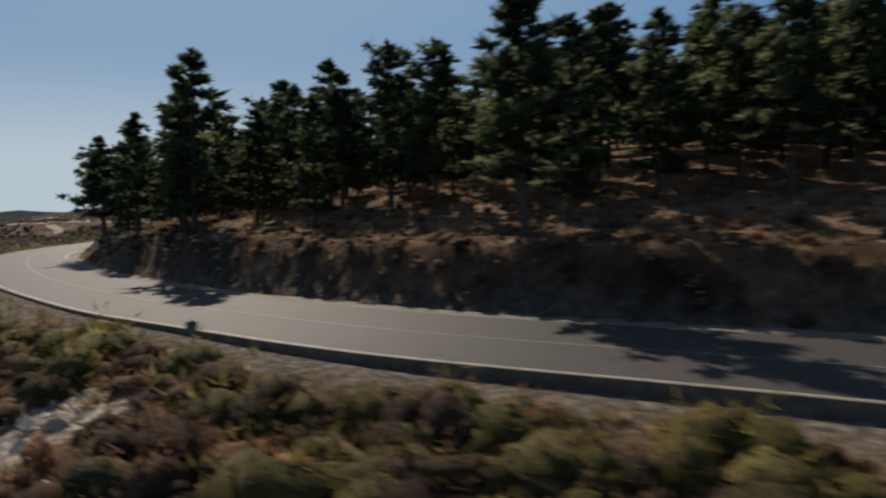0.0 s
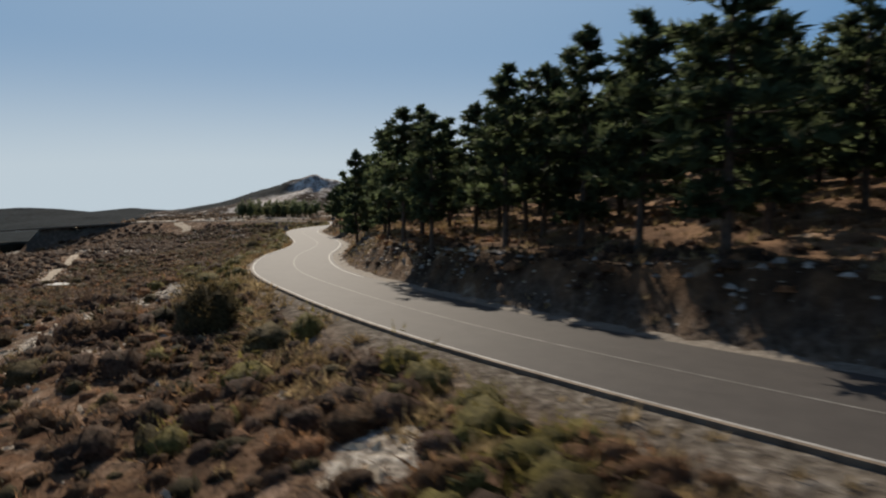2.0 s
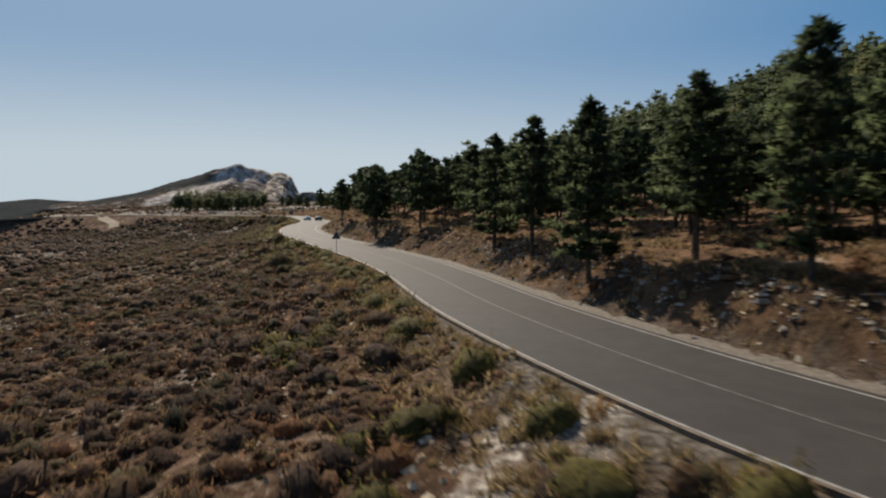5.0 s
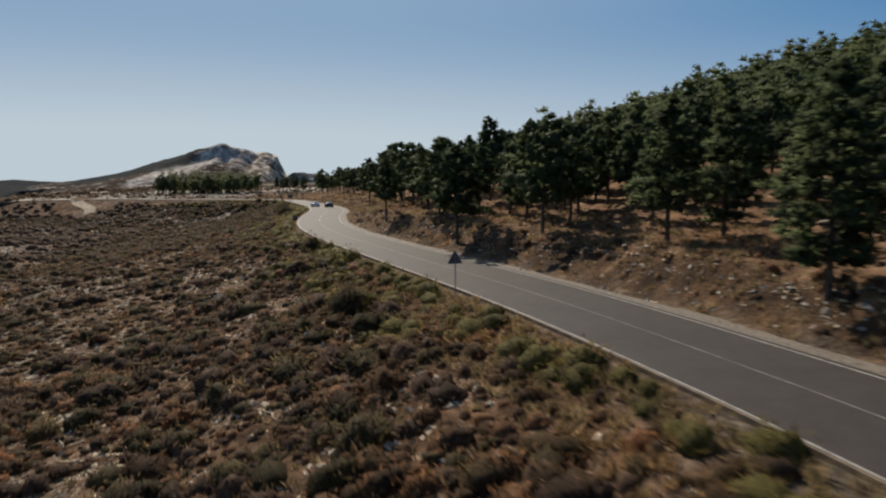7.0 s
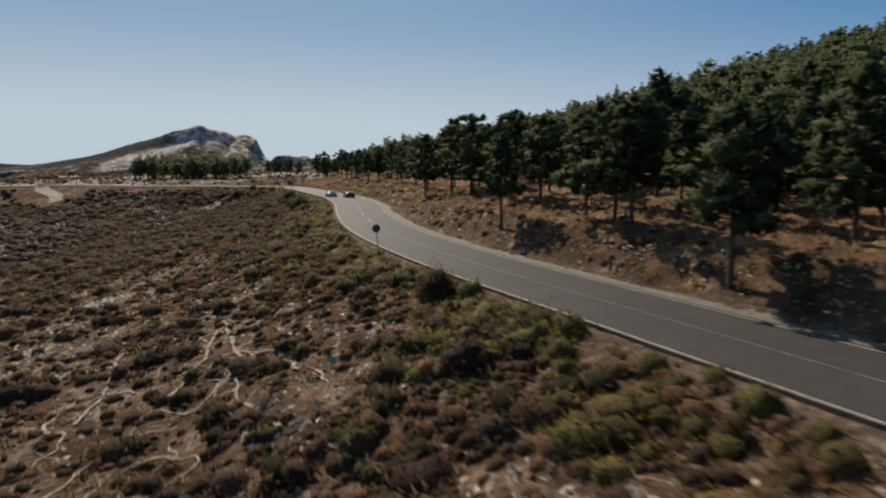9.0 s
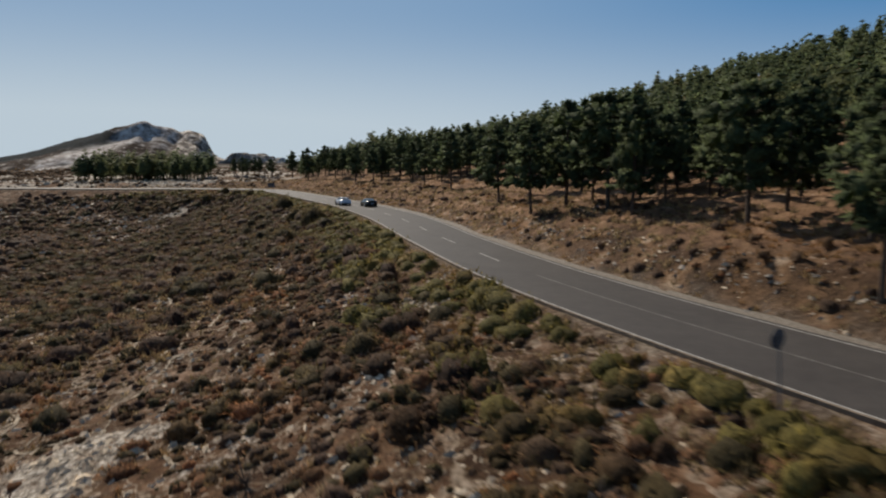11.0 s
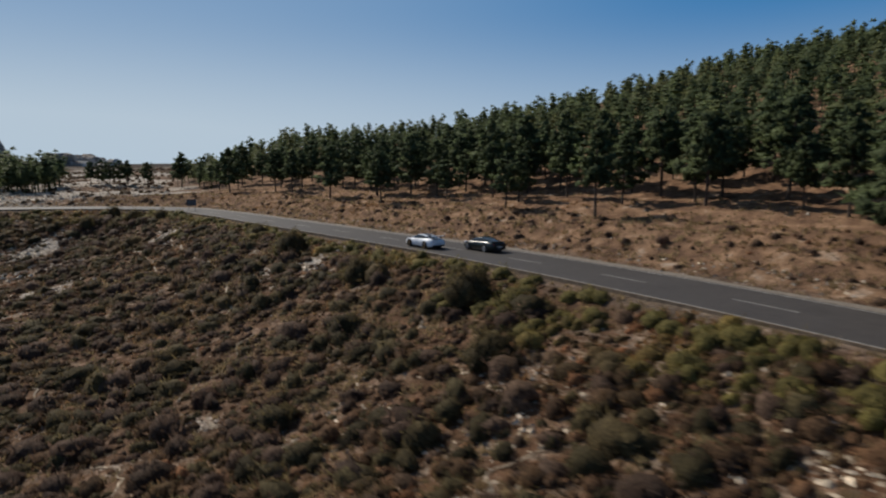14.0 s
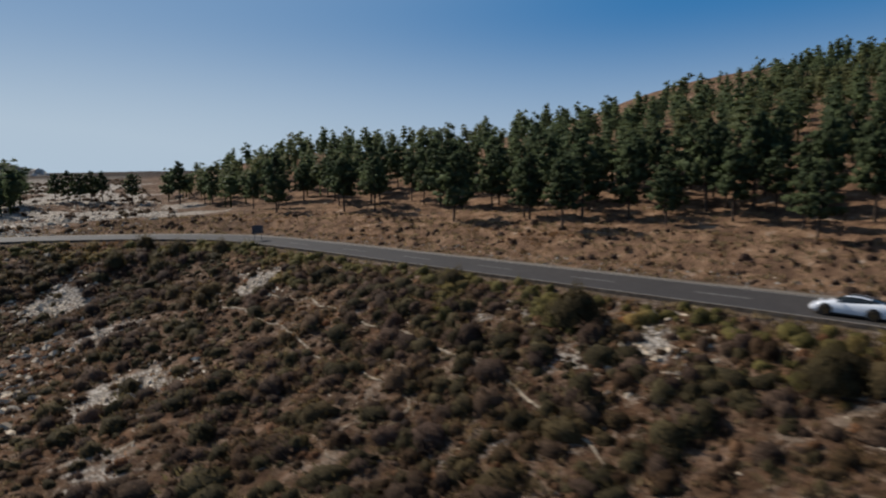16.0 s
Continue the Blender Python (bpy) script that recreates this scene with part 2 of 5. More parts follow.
M_RUST = foliage("rust_shrub_leaves", (0.1997, 0.1123, 0.0620), (0.2870, 0.1644, 0.0882), (0.3194, 0.1446, 0.0639), 0.5, 0.52)
M_STRAW = foliage("dry_grass", (0.2557, 0.1820, 0.0931), (0.3694, 0.2804, 0.1531), (0.2846, 0.1600, 0.0711), 0.5, 0.4)
M_TWIG = plain("twigs", (0.13, 0.105, 0.085), 0.9)

# ---- the lie of the land ----
# centreline of the road: x, y, z, half width
ROAD = [(74.62, -13.03, 0.3, 2.95), (44.57, -2.11, 0.2, 2.93), (24.5, 6.38, 0.1, 2.92), (8.67, 13.87, 0, 2.91), (0.65, 17.67, -0.05, 2.91), (-5.78, 21.84, -0.1, 2.8),
        (-11.5, 26.11, -0.12, 2.78), (-20.95, 35.68, -0.22, 2.7), (-28.6, 45.82, -0.3, 2.74), (-35.8, 57.83, -0.4, 2.86), (-41.24, 72.77, -0.55, 2.95), (-45.42, 89.91, -0.75, 2.98),
        (-50.10, 105.52, -0.95, 3.15), (-57.8, 125.0, -1.08, 3.2), (-66.2, 145.0, -1.02, 3.2), (-72.0, 164.0, -0.98, 3.2), (-75.6, 184.0, -0.95, 3.2), (-78.6, 208.0, -1.08, 3.5),
        (-83.6, 232.0, -1.27, 3.4), (-89.6, 252.0, -1.4, 3.3), (-96.2, 273.0, -1.55, 3.2)]
ROAD_END = [(-102.5, 292, -1.65, 3.1), (-111, 309, -1.7, 3.1), (-130, 320, -1.8, 3.0), (-158, 326, -1.9, 3.0), (-196, 339, -2.2, 3.0), (-250, 352, -4, 3.0), (-330, 350, -9, 3)]


def spline(points, n):
    c = np.array(points, float)
    p = np.vstack([2 * c[0] - c[1], c, 2 * c[-1] - c[-2]])
    u = np.linspace(0, 1, n, endpoint=False)[:, None]
    out = [0.5 * (2 * b + (d - a) * u + (2 * a - 5 * b + 4 * d - e) * u ** 2 + (3 * b - a - 3 * d + e) * u ** 3) for a, b, d, e in zip(p, p[1:], p[2:], p[3:])]
    return np.vstack(out + [c[-1:]])


LINE = spline(ROAD + ROAD_END, 12)
STEP = np.gradient(LINE[:, :2], axis=0)
STEP /= np.linalg.norm(STEP, axis=1)[:, None]
RIGHT = np.stack([STEP[:, 1], -STEP[:, 0]], 1)


def smooth(a, b, x):
    t = np.clip((x - a) / (b - a), 0, 1)
    return t * t * (3 - 2 * t)


def beside(x, y):
    """Distance from the centreline (plus to the right of travel), its height and half width there."""
    x, y = np.asarray(x, float).ravel(), np.asarray(y, float).ravel()
    i = np.empty(len(x), int)
    for k in range(0, len(x), 4000):
        i[k:k + 4000] = ((x[k:k + 4000, None] - LINE[None, :, 0]) ** 2 + (y[k:k + 4000, None] - LINE[None, :, 1]) ** 2).argmin(1)
    dx, dy = x - LINE[i, 0], y - LINE[i, 1]
    side = RIGHT[i, 0] * dx + RIGHT[i, 1] * dy
    along = STEP[i, 0] * dx + STEP[i, 1] * dy
    d = np.where(np.abs(along) < 2.5, side, np.sign(side) * np.hypot(dx, dy))
    return d, LINE[i, 2], LINE[i, 3]


def lumps(x, y, size, seed):
    """Smooth value noise, -1 to 1, with features about size metres wide."""
    u, v = x / size, y / size
    i, j = np.floor(u).astype(np.int64), np.floor(v).astype(np.int64)
    f, g = u - i, v - j
    f, g = f * f * (3 - 2 * f), g * g * (3 - 2 * g)

    def at(a, b):
        n = (a * 374761393 + b * 668265263 + seed * 974711) & 0x7FFFFFFF
        n = ((n ^ (n >> 13)) * 1274126177) & 0x7FFFFFFF
        return ((n ^ (n >> 16)) & 0xFFFF) / 32767.5 - 1
    return (at(i, j) * (1 - f) + at(i + 1, j) * f) * (1 - g) + (at(i, j + 1) * (1 - f) + at(i + 1, j + 1) * f) * g


def height(x, y):
    x, y = np.asarray(x, float).ravel(), np.asarray(y, float).ravel()
    d, z, w = beside(x, y)
    w = w + 0.3
    el, er = np.maximum(-d - w, 0), np.maximum(d - w, 0)
    left = np.interp(el, [0, 1.5, 5, 10, 15, 25, 35, 60, 120, 260, 800, 3000], [-0.45, -0.6, -1.3, -2.65, -4.1, -5.8, -7.3, -8.6, -9.6, -12, -45, -160])
    left = left * (0.72 + 0.28 * smooth(30, 85, y) + 0.3 * smooth(190, 225, y) * smooth(60, 20, el))
    bank = 1.95 + 0.15 * smooth(60, 20, y) - 0.55 * smooth(165, 235, y)
    slope = (0.24 + 0.05 * smooth(80, 160, y)) * (1 - 0.6 * smooth(250, 420, y)) * (1 - 0.85 * smooth(380, 560, y)) * (1 - smooth(0, -600, y))
    up = np.where(er < 130, er, 130 + (er - 130) * 0.3)
    right = -0.05 + bank * smooth(0.9, 2.6 - 0.3 * smooth(55, 35, y) + 2.0 * smooth(58, 85, y) + 4.5 * smooth(165, 235, y), er) + 0.10 * np.clip(er - 1.5, 0, 6.5) + (0.13 + 0.09 * smooth(65, 40, y)) * np.clip(er - 8, 0, 17) + slope * np.maximum(np.minimum(up, 420) - 25, 0)
    north = smooth(305, 350, y) * smooth(-70, -112, x)
    rise = -0.05 + 1.0 * smooth(1, 9, er) + 0.018 * np.minimum(np.maximum(er - 2, 0), 400)
    right = right * (1 - north) + rise * north
    left = left + (0.24 + 0.1 * smooth(35, 70, y)) * smooth(8, 25, y) * smooth(2.2, 0.6, el)
    h = z + np.where(d < 0, left, right)
    h = h - 60 * smooth(-260, -1100, x) * smooth(250, 500, y)
    west = -0.857 * (x + 15) - 0.515 * (y - 11)
    h = h - np.minimum(0.21 * np.maximum(west - 12, 0), 140) * smooth(200, 380, np.hypot(x + 15, y - 11))
    h = h + 25 * np.exp(-((x - 105) / 75) ** 2 - ((y - 400) / 75) ** 2) * smooth(60, 110, er) * (d > 0)
    h = h + (d > 0) * 0.2 * np.sin(er * 2.3 + 2.2 * lumps(x, y, 9, 15)) * smooth(2, 5, er) * smooth(24, 15, er) * smooth(80, 130, y) * (1 - north)
    off = smooth(0.2, 4, np.maximum(el, er))
    h = h + off * (0.16 * lumps(x, y, 3.1, 1) + 0.28 * lumps(x, y, 7.3, 2) + 0.10 * lumps(x, y, 1.4, 3) + 0.22 * smooth(5, 2, er) * (d > 0) * lumps(x, y, 2.2, 6))
    h = h + smooth(15, 60, np.maximum(el, er)) * (0.9 * lumps(x, y, 31, 4) + 0.5 * lumps(x, y, 14, 5))
    return np.where((d < w) & (d > 1.5 - w), z - 0.3, h)


def mesh_of(name, verts, tris, mats, smooth_shade=False):
    me = bpy.data.meshes.new(name)
    verts, tris = np.asarray(verts, np.float32), np.asarray(tris, np.int32)
    n = tris.shape[1]
    me.vertices.add(len(verts))
    me.vertices.foreach_set("co", verts.ravel())
    me.loops.add(tris.size)
    me.loops.foreach_set("vertex_index", tris.ravel())
    me.polygons.add(len(tris))
    me.polygons.foreach_set("loop_start", np.arange(0, tris.size, n, dtype=np.int32))
    me.update(calc_edges=True)
    me.polygons.foreach_set("use_smooth", np.full(len(tris), smooth_shade))
    for m in (mats if isinstance(mats, (list, tuple)) else [mats]):
        me.materials.append(m)
    return me


def give(me, name, values):
    a = me.attributes.new(name, "FLOAT", "POINT")
    a.data.foreach_set("value", np.asarray(values, np.float32))


def spaced(lo, hi, near, reach):
    """Grid lines: near apart between lo and hi, then wider and wider out to reach."""
    mid, out, s = list(np.arange(lo, hi + 0.01, near)), [], near
    a = b = 0.0
    while b < reach:
        s *= 1.13
        b += s
        out.append(b)
    return np.array([lo - o for o in reversed(out)] + mid + [hi + o for o in out])


def near_line(x, y, pts, r):
    """1 on the broken line pts, falling to 0 r metres away."""
    best = np.full(len(x), 1e9)
    for (ax, ay), (bx, by) in zip(pts, pts[1:]):
        ux, uy = bx - ax, by - ay
        t = np.clip(((x - ax) * ux + (y - ay) * uy) / (ux * ux + uy * uy), 0, 1)
        best = np.minimum(best, np.hypot(x - ax - t * ux, y - ay - t * uy))
    return smooth(r, r * 0.4, best)


TRAIL = [(-41.4, 59), (-42.8, 55), (-43.6, 52), (-44, 48.5), (-44.1, 44.5), (-43.6, 40), (-41, 32)]
TRACK = [(-103, 117), (-112, 131), (-131, 160), (-155, 196), (-160, 203)]
DIRT_ROAD = [(-204, 342), (-199, 333), (-190, 324), (-186, 317)]
STONY = [(-124, 268, 4.5), (-136, 277, 5), (-127, 284.6, 4), (-96.2, 242.5, 4), (-111.5, 283.5, 4), (-130.5, 300, 5), (-71.6, 137, 1.6), (-93.4, 153.5, 3), (-92.7, 141, 2.6), (-8, 12.5, 2.0), (-23, 27, 1.4), (-98.3, 182.2, 2.2), (-108, 195, 1.8), (-80, 165, 3), (-140, 330, 8)]
FOOTPATHS = [[(-85, 148), (-82.3, 142.2), (-79.8, 136.6), (-77.9, 132), (-76.9, 129.6), (-75.9, 126.7), (-75, 122)], [(-80.2, 137), (-79.6, 132.5), (-79.8, 128)], [(-77.9, 132), (-75.5, 130.5), (-73.4, 127.6)], [(-86.5, 139), (-84.5, 134), (-83.9, 131), (-83, 127)], [(-112, 284), (-108, 267.5), (-106.2, 259.6), (-105, 252.7), (-104.2, 244), (-105, 236)], [(-117.1, 289.4), (-113.7, 275), (-111.3, 262.2), (-109.5, 254)], [(-92.6, 171), (-93.3, 181.4), (-97, 190)], [(-98.3, 174), (-97.7, 181), (-101, 188)]]

gx, gy = spaced(-206, 60, 1.25, 3800), spaced(-20, 345, 1.25, 4200)
gx, gy = np.union1d(gx, np.arange(-33.875, 40, 1.25)), np.union1d(gy, np.arange(8.125, 60, 1.25))
X, Y = np.meshgrid(gx, gy)
X, Y = X.ravel(), Y.ravel()
D, _, RW = beside(X, Y)
Z = height(X, Y)
nx, ny = len(gx), len(gy)
idx = np.arange(nx * ny).reshape(ny, nx)
quads = np.stack([idx[:-1, :-1], idx[:-1, 1:], idx[1:, 1:], idx[1:, :-1]], -1).reshape(-1, 4)
me = mesh_of("ground", np.stack([X, Y, Z], 1), quads, M_GROUND, True)
edge = np.abs(D) - RW
give(me, "woodland", np.where(D > 0, smooth(0, 3, edge), 0) * (1 - smooth(300, 340, Y) * smooth(-90, -112, X)))
wob = 0.7 * lumps(X, Y, 4.0, 7)
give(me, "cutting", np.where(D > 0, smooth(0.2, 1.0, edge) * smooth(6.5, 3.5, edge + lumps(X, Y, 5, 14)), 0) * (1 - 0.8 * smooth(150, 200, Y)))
give(me, "gravel", np.where(D > 0, 0.5 * smooth(1.9, 1.2, edge + 0.5 * wob), (0.45 + 0.5 * smooth(95, 70, Y)) * smooth(1.7 + 1.3 * smooth(95, 70, Y), 0.7, edge + wob)))
scree = np.maximum(near_line(X, Y, TRAIL, 2.9), 0.8 * near_line(X, Y, [(-39.6, 53), (-38.9, 47)], 2.0)) * (0.72 + 0.28 * lumps(X, Y, 2.3, 8))
for sx, sy, sr in STONY:
    scree = np.maximum(scree, smooth(sr * 1.2, sr * 0.5, np.hypot(X - sx, Y - sy) + 0.7 * sr * lumps(X, Y, 3.4, 9)) * 0.65)
scree = np.maximum(scree, smooth(0.1, 0.8, lumps(X + 0.5 * Y, Y, 2.7, 10) * 0.5 + lumps(X, Y, 9.0, 11) * 0.6) * 0.54 * (D < 0) * smooth(1.5, 4, edge))
scree = np.maximum(scree, smooth(0.0, 0.5, lumps(X, Y, 22, 61) * 0.7 + lumps(X, Y, 6, 62) * 0.5) * 0.6 * (D < 0) * smooth(45, 70, edge))
scree = np.maximum(scree, 0.75 * smooth(-0.1, 0.4, lumps(X, Y, 9.0, 12) + 0.5 * smooth(-112, -122, X)) * smooth(315, 345, Y) * smooth(-85, -115, X) * (D > 0))
give(me, "scree", np.clip(scree, 0, 1))
give(me, "far_woods", smooth(0, -140, X + 0.62 * Y + 60 + 60 * lumps(X, Y, 120, 63)) * smooth(250, 420, np.hypot(X, Y)))
give(me, "flecks", 1 - 0.35 * smooth(165, 215, Y) - 0.5 * smooth(110, 90, Y))
give(me, "distance", smooth(90, 260, np.abs(D)) * (D < 0) + smooth(120, 400, np.abs(D)) * (D > 0))
tagged(new("ground", me), "stony heath and pine-needle hillside of brown earth", "ground", kind="structure")


def strip(name, a, b, mat, lift=0.0, depth=0.0, where=slice(None), step=1):
    """A ribbon along the road between the offsets a and b from its centre (functions of the half width)."""
    L, R_ = LINE[where][::step], RIGHT[where][::step]
    pa = np.c_[L[:, :2] + R_ * a(L[:, 3])[:, None], L[:, 2] + lift]
    pb = np.c_[L[:, :2] + R_ * b(L[:, 3])[:, None], L[:, 2] + lift]
    rings = [pa, pb]
    if depth:
        rings = [pa - (0, 0, depth), pa, pb, pb - (0, 0, depth)]
    n, k = len(L), len(rings)
    v = np.stack(rings, 1).reshape(-1, 3)
    f = [(i * k + j, i * k + j + 1, (i + 1) * k + j + 1, (i + 1) * k + j) for i in range(n - 1) for j in range(k - 1)]
    if depth:
        f += [(3, 2, 1, 0), ((n - 1) * k, (n - 1) * k + 1, (n - 1) * k + 2, (n - 1) * k + 3)]
    return mesh_of(name, v, np.array(f)[:, ::-1], mat)


road = tagged(new("road", strip("road", lambda w: -w - 0.1, lambda w: w + 0.25, M_ASPHALT, 0.0, 0.35)), "narrow grey asphalt mountain road with worn lines", "road", kind="structure")


def under(ob, parent):
    ob.parent = parent
    return ob


under(new("edge_line", strip("edge_line", lambda w: -w - 0.06, lambda w: -w + 0.04, M_PAINT, 0.006)), road)
under(new("edge_line", strip("edge_line", lambda w: w - 0.12, lambda w: w - 0.01, M_PAINT, 0.006, where=slice(int(np.argmin(np.abs(LINE[:, 1] - 52))), None))), road)
solid = int(np.argmin(np.abs(LINE[:, 1] - 168)))
under(new("centre_line", strip("centre_line", lambda w: -0.045 + 0 * w, lambda w: 0.045 + 0 * w, M_FAINT, 0.006, where=slice(0, solid))), road)
dist = np.r_[0, np.cumsum(np.linalg.norm(np.diff(LINE[:, :2], axis=0), axis=1))]


def at_station(s):
    i = np.clip(np.searchsorted(dist, s), 1, len(dist) - 1)
    u = (s - dist[i - 1]) / (dist[i] - dist[i - 1])
    p = LINE[i - 1] * (1 - u) + LINE[i] * u
    return p, STEP[i], RIGHT[i]


s = dist[solid] + 4
while s < dist[solid] + 150:
    (p, st, rt), (q, _, rt2) = at_station(s), at_station(s + 4.0)
    v = [(*(c[:2] + r * o), c[2] + 0.007) for c, r in ((p, rt), (q, rt2)) for o in (-0.06, 0.06)]
    under(new("dash", mesh_of("dash", v, [(0, 1, 3, 2)], M_PAINT)), road)
    s += 10.5
M_GRAVEL = stone_material("beige_gravel", (0.0806, 0.0641, 0.0475), (0.2282, 0.1994, 0.1642), 6.0)
rim = LINE[:, 3] + 1.05 + 0.3 * lumps(LINE[:, 0], LINE[:, 1], 3.0, 71)
pa = np.c_[LINE[:, :2] + RIGHT * (LINE[:, 3] + 0.2)[:, None], LINE[:, 2] - 0.03]
pb = np.c_[LINE[:, :2] + RIGHT * rim[:, None], LINE[:, 2] + 0.03]
pc = np.c_[LINE[:, :2] + RIGHT * (rim + 0.15)[:, None], LINE[:, 2] - 0.4]
bands = np.stack([pa, pb, pc], 1).reshape(-1, 3)
tagged(new("gravel_shoulder", mesh_of("gravel_shoulder", bands, [q for i in range(len(LINE) - 1) for q in ((3 * i, 3 * i + 3, 3 * i + 4, 3 * i + 1), (3 * i + 1, 3 * i + 4, 3 * i + 5, 3 * i + 2))], M_GRAVEL)),
       "pale gravel shoulder along the uphill road edge", "shoulder", kind="structure")
tagged(new("kerb", strip("kerb", lambda w: -w - 0.22, lambda w: -w - 0.1, M_CONCRETE, 0.02, 0.75)), "weathered concrete kerb along the downhill road edge", "kerb", kind="structure")

M_PATH = stone_material("trodden_pale_earth", (0.0698, 0.0464, 0.0261), (0.4604, 0.3785, 0.2717), 2.6)
for wide_by, trod in [(4.6, TRACK), (10.5, DIRT_ROAD)] + [(1.0, trod) for trod in FOOTPATHS]:
    c = spline(trod, 14)
    g = np.gradient(c, axis=0)
    g /= np.linalg.norm(g, axis=1)[:, None]
    c = c + np.c_[g[:, 1], -g[:, 0]] * (0.3 if wide_by > 2 else 1.0) * (0.4 * lumps(c[:, 0], c[:, 1], 2.6, 33) + 0.2 * lumps(c[:, 0], c[:, 1], 0.9, 35))[:, None]
    half = (0.15 + (0.02 if wide_by > 2 else 0.09) * lumps(c[:, 0], c[:, 1], 1.0, 34)) * wide_by * (1.3 if wide_by > 2 else 0.6)
    rim = [np.c_[c + np.c_[g[:, 1], -g[:, 0]] * (o * half)[:, None], height(*(c + np.c_[g[:, 1], -g[:, 0]] * (o * half)[:, None]).T) + (0.16 if wide_by > 2 else 0.07)] for o in (-1, 1)]
    v = np.stack(rim, 1).reshape(-1, 3)
    tagged(new("footpath", mesh_of("footpath", v, [(2 * i, 2 * i + 1, 2 * i + 3, 2 * i + 2) for i in range(len(c) - 1)], M_PATH)), "thin pale trodden path through the heath", "path", kind="structure")

# thin bare rills washed down the slope between the shrubs
walk_rng = np.random.default_rng(3)
rill_v, rill_f = [], []
starts = [(walk_rng.uniform(-40, -9), y) for y in walk_rng.uniform(88, 200, 260)] + [(walk_rng.uniform(-42, -12), y) for y in walk_rng.uniform(200, 315, 130)] + [(walk_rng.uniform(-95, -45), y) for y in walk_rng.uniform(190, 300, 60)]
trodden = []
for off, y_at in starts:
    i = int(np.argmin(np.abs(LINE[:, 1] - y_at)))
    p, way = LINE[i, :2] + RIGHT[i] * (off - LINE[i, 3]), math.atan2(-RIGHT[i, 1], -RIGHT[i, 0]) + walk_rng.normal() * 0.8
    far_off, down = off < -42, way
    if not far_off and len(trodden) > 40 and walk_rng.uniform() < 0.55:
        old = trodden[int(walk_rng.integers(0, len(trodden)))]
        p, way = old[int(walk_rng.integers(0, len(old))), :2].copy(), way + walk_rng.choice((-0.7, 0.7))
    n, wide = int(walk_rng.integers(7, 24)), walk_rng.uniform(0.05, 0.12) * (2.6 if far_off else 1.0)
    line = []
    for k in range(n):
        line.append((p[0], p[1], way))
        way += walk_rng.normal() * 0.55 - 0.3 * (way - down)
        p = p + np.array((math.cos(way), math.sin(way))) * (1.5 if far_off else 0.45)
    line = np.array(line)
    if not far_off:
        trodden.append(line)
    half = wide * (0.6 + 0.6 * lumps(line[:, 0], line[:, 1], 1.1, 36)).clip(0.15) * np.sin(np.linspace(0.3, 2.8, n))
    nrm = np.c_[-np.sin(line[:, 2]), np.cos(line[:, 2])] * half[:, None]
    zz = height(line[:, 0], line[:, 1]) + 0.05
    base = sum(len(v) for v in rill_v)
    rill_v.append(np.stack([np.c_[line[:, :2] - nrm, zz], np.c_[line[:, :2] + nrm, zz]], 1).reshape(-1, 3))
    rill_f += [(base + 2 * k, base + 2 * k + 1, base + 2 * k + 3, base + 2 * k + 2) for k in range(n - 1)]
tagged(new("erosion_rills", mesh_of("erosion_rills", np.vstack(rill_v), rill_f, M_PATH)), "pale bare rills washed into the heath", "rills", kind="stuff")

trodden += [spline(trod, 60) for trod in FOOTPATHS]
cells = np.round(np.vstack([line[:, :2] for line in trodden]) / 0.45).astype(np.int64)
RILL_CELLS = np.unique(cells[:, 0] * 100003 + cells[:, 1])


def off_rills(x, y):
    """Nothing grows on a rill."""
    return ~np.isin(np.round(x / 0.45).astype(np.int64) * 100003 + np.round(y / 0.45).astype(np.int64), RILL_CELLS)


# ---- plants and stones: shapes first, then where they stand ----
rng = np.random.default_rng(7)


def unit(n, up=0.0):
    v = rng.normal(size=(n, 3))
    if up:
        v[:, 2] = np.abs(v[:, 2])
    return v / np.linalg.norm(v, axis=1)[:, None]


def blades(centres, ways, length, width):
    """One slim leaf-like triangle from each centre along its way."""
    n = len(centres)
    side = np.cross(ways, unit(n))
    side /= np.linalg.norm(side, axis=1)[:, None] + 1e-9
    L, W = np.broadcast_to(length, n)[:, None], np.broadcast_to(width, n)[:, None]
    v = np.stack([centres - side * W / 2, centres + side * W / 2, centres + ways * L], 1).reshape(-1, 3)
    return v, np.arange(3 * n).reshape(n, 3)


def join(*parts):
    vs, fs, k = [], [], 0
    for v, f in parts:
        vs.append(v)
        fs.append(f + k)
        k += len(v)
    return np.vstack(vs), np.vstack(fs)


def tube(path, radii, sides=6):
    path = np.array(path, float)
    a = np.linspace(0, 2 * np.pi, sides, endpoint=False)
    way = np.gradient(path, axis=0)
    way /= np.linalg.norm(way, axis=1)[:, None]
    ref = np.where(np.abs(way[:, 2:3]) > 0.8, [[1.0, 0, 0]], [[0, 0, 1.0]])
    e1 = np.cross(way, ref)
    e1 /= np.linalg.norm(e1, axis=1)[:, None]
    e2 = np.cross(way, e1)
    v = (path[:, None] + (np.cos(a)[None, :, None] * e1[:, None] + np.sin(a)[None, :, None] * e2[:, None]) * np.array(radii)[:, None, None]).reshape(-1, 3)
    f = []
    for i in range(len(path) - 1):
        for j in range(sides):
            p, q = i * sides + j, i * sides + (j + 1) % sides
            f += [(p, q, q + sides), (p, q + sides, p + sides)]
    return v, np.array(f)


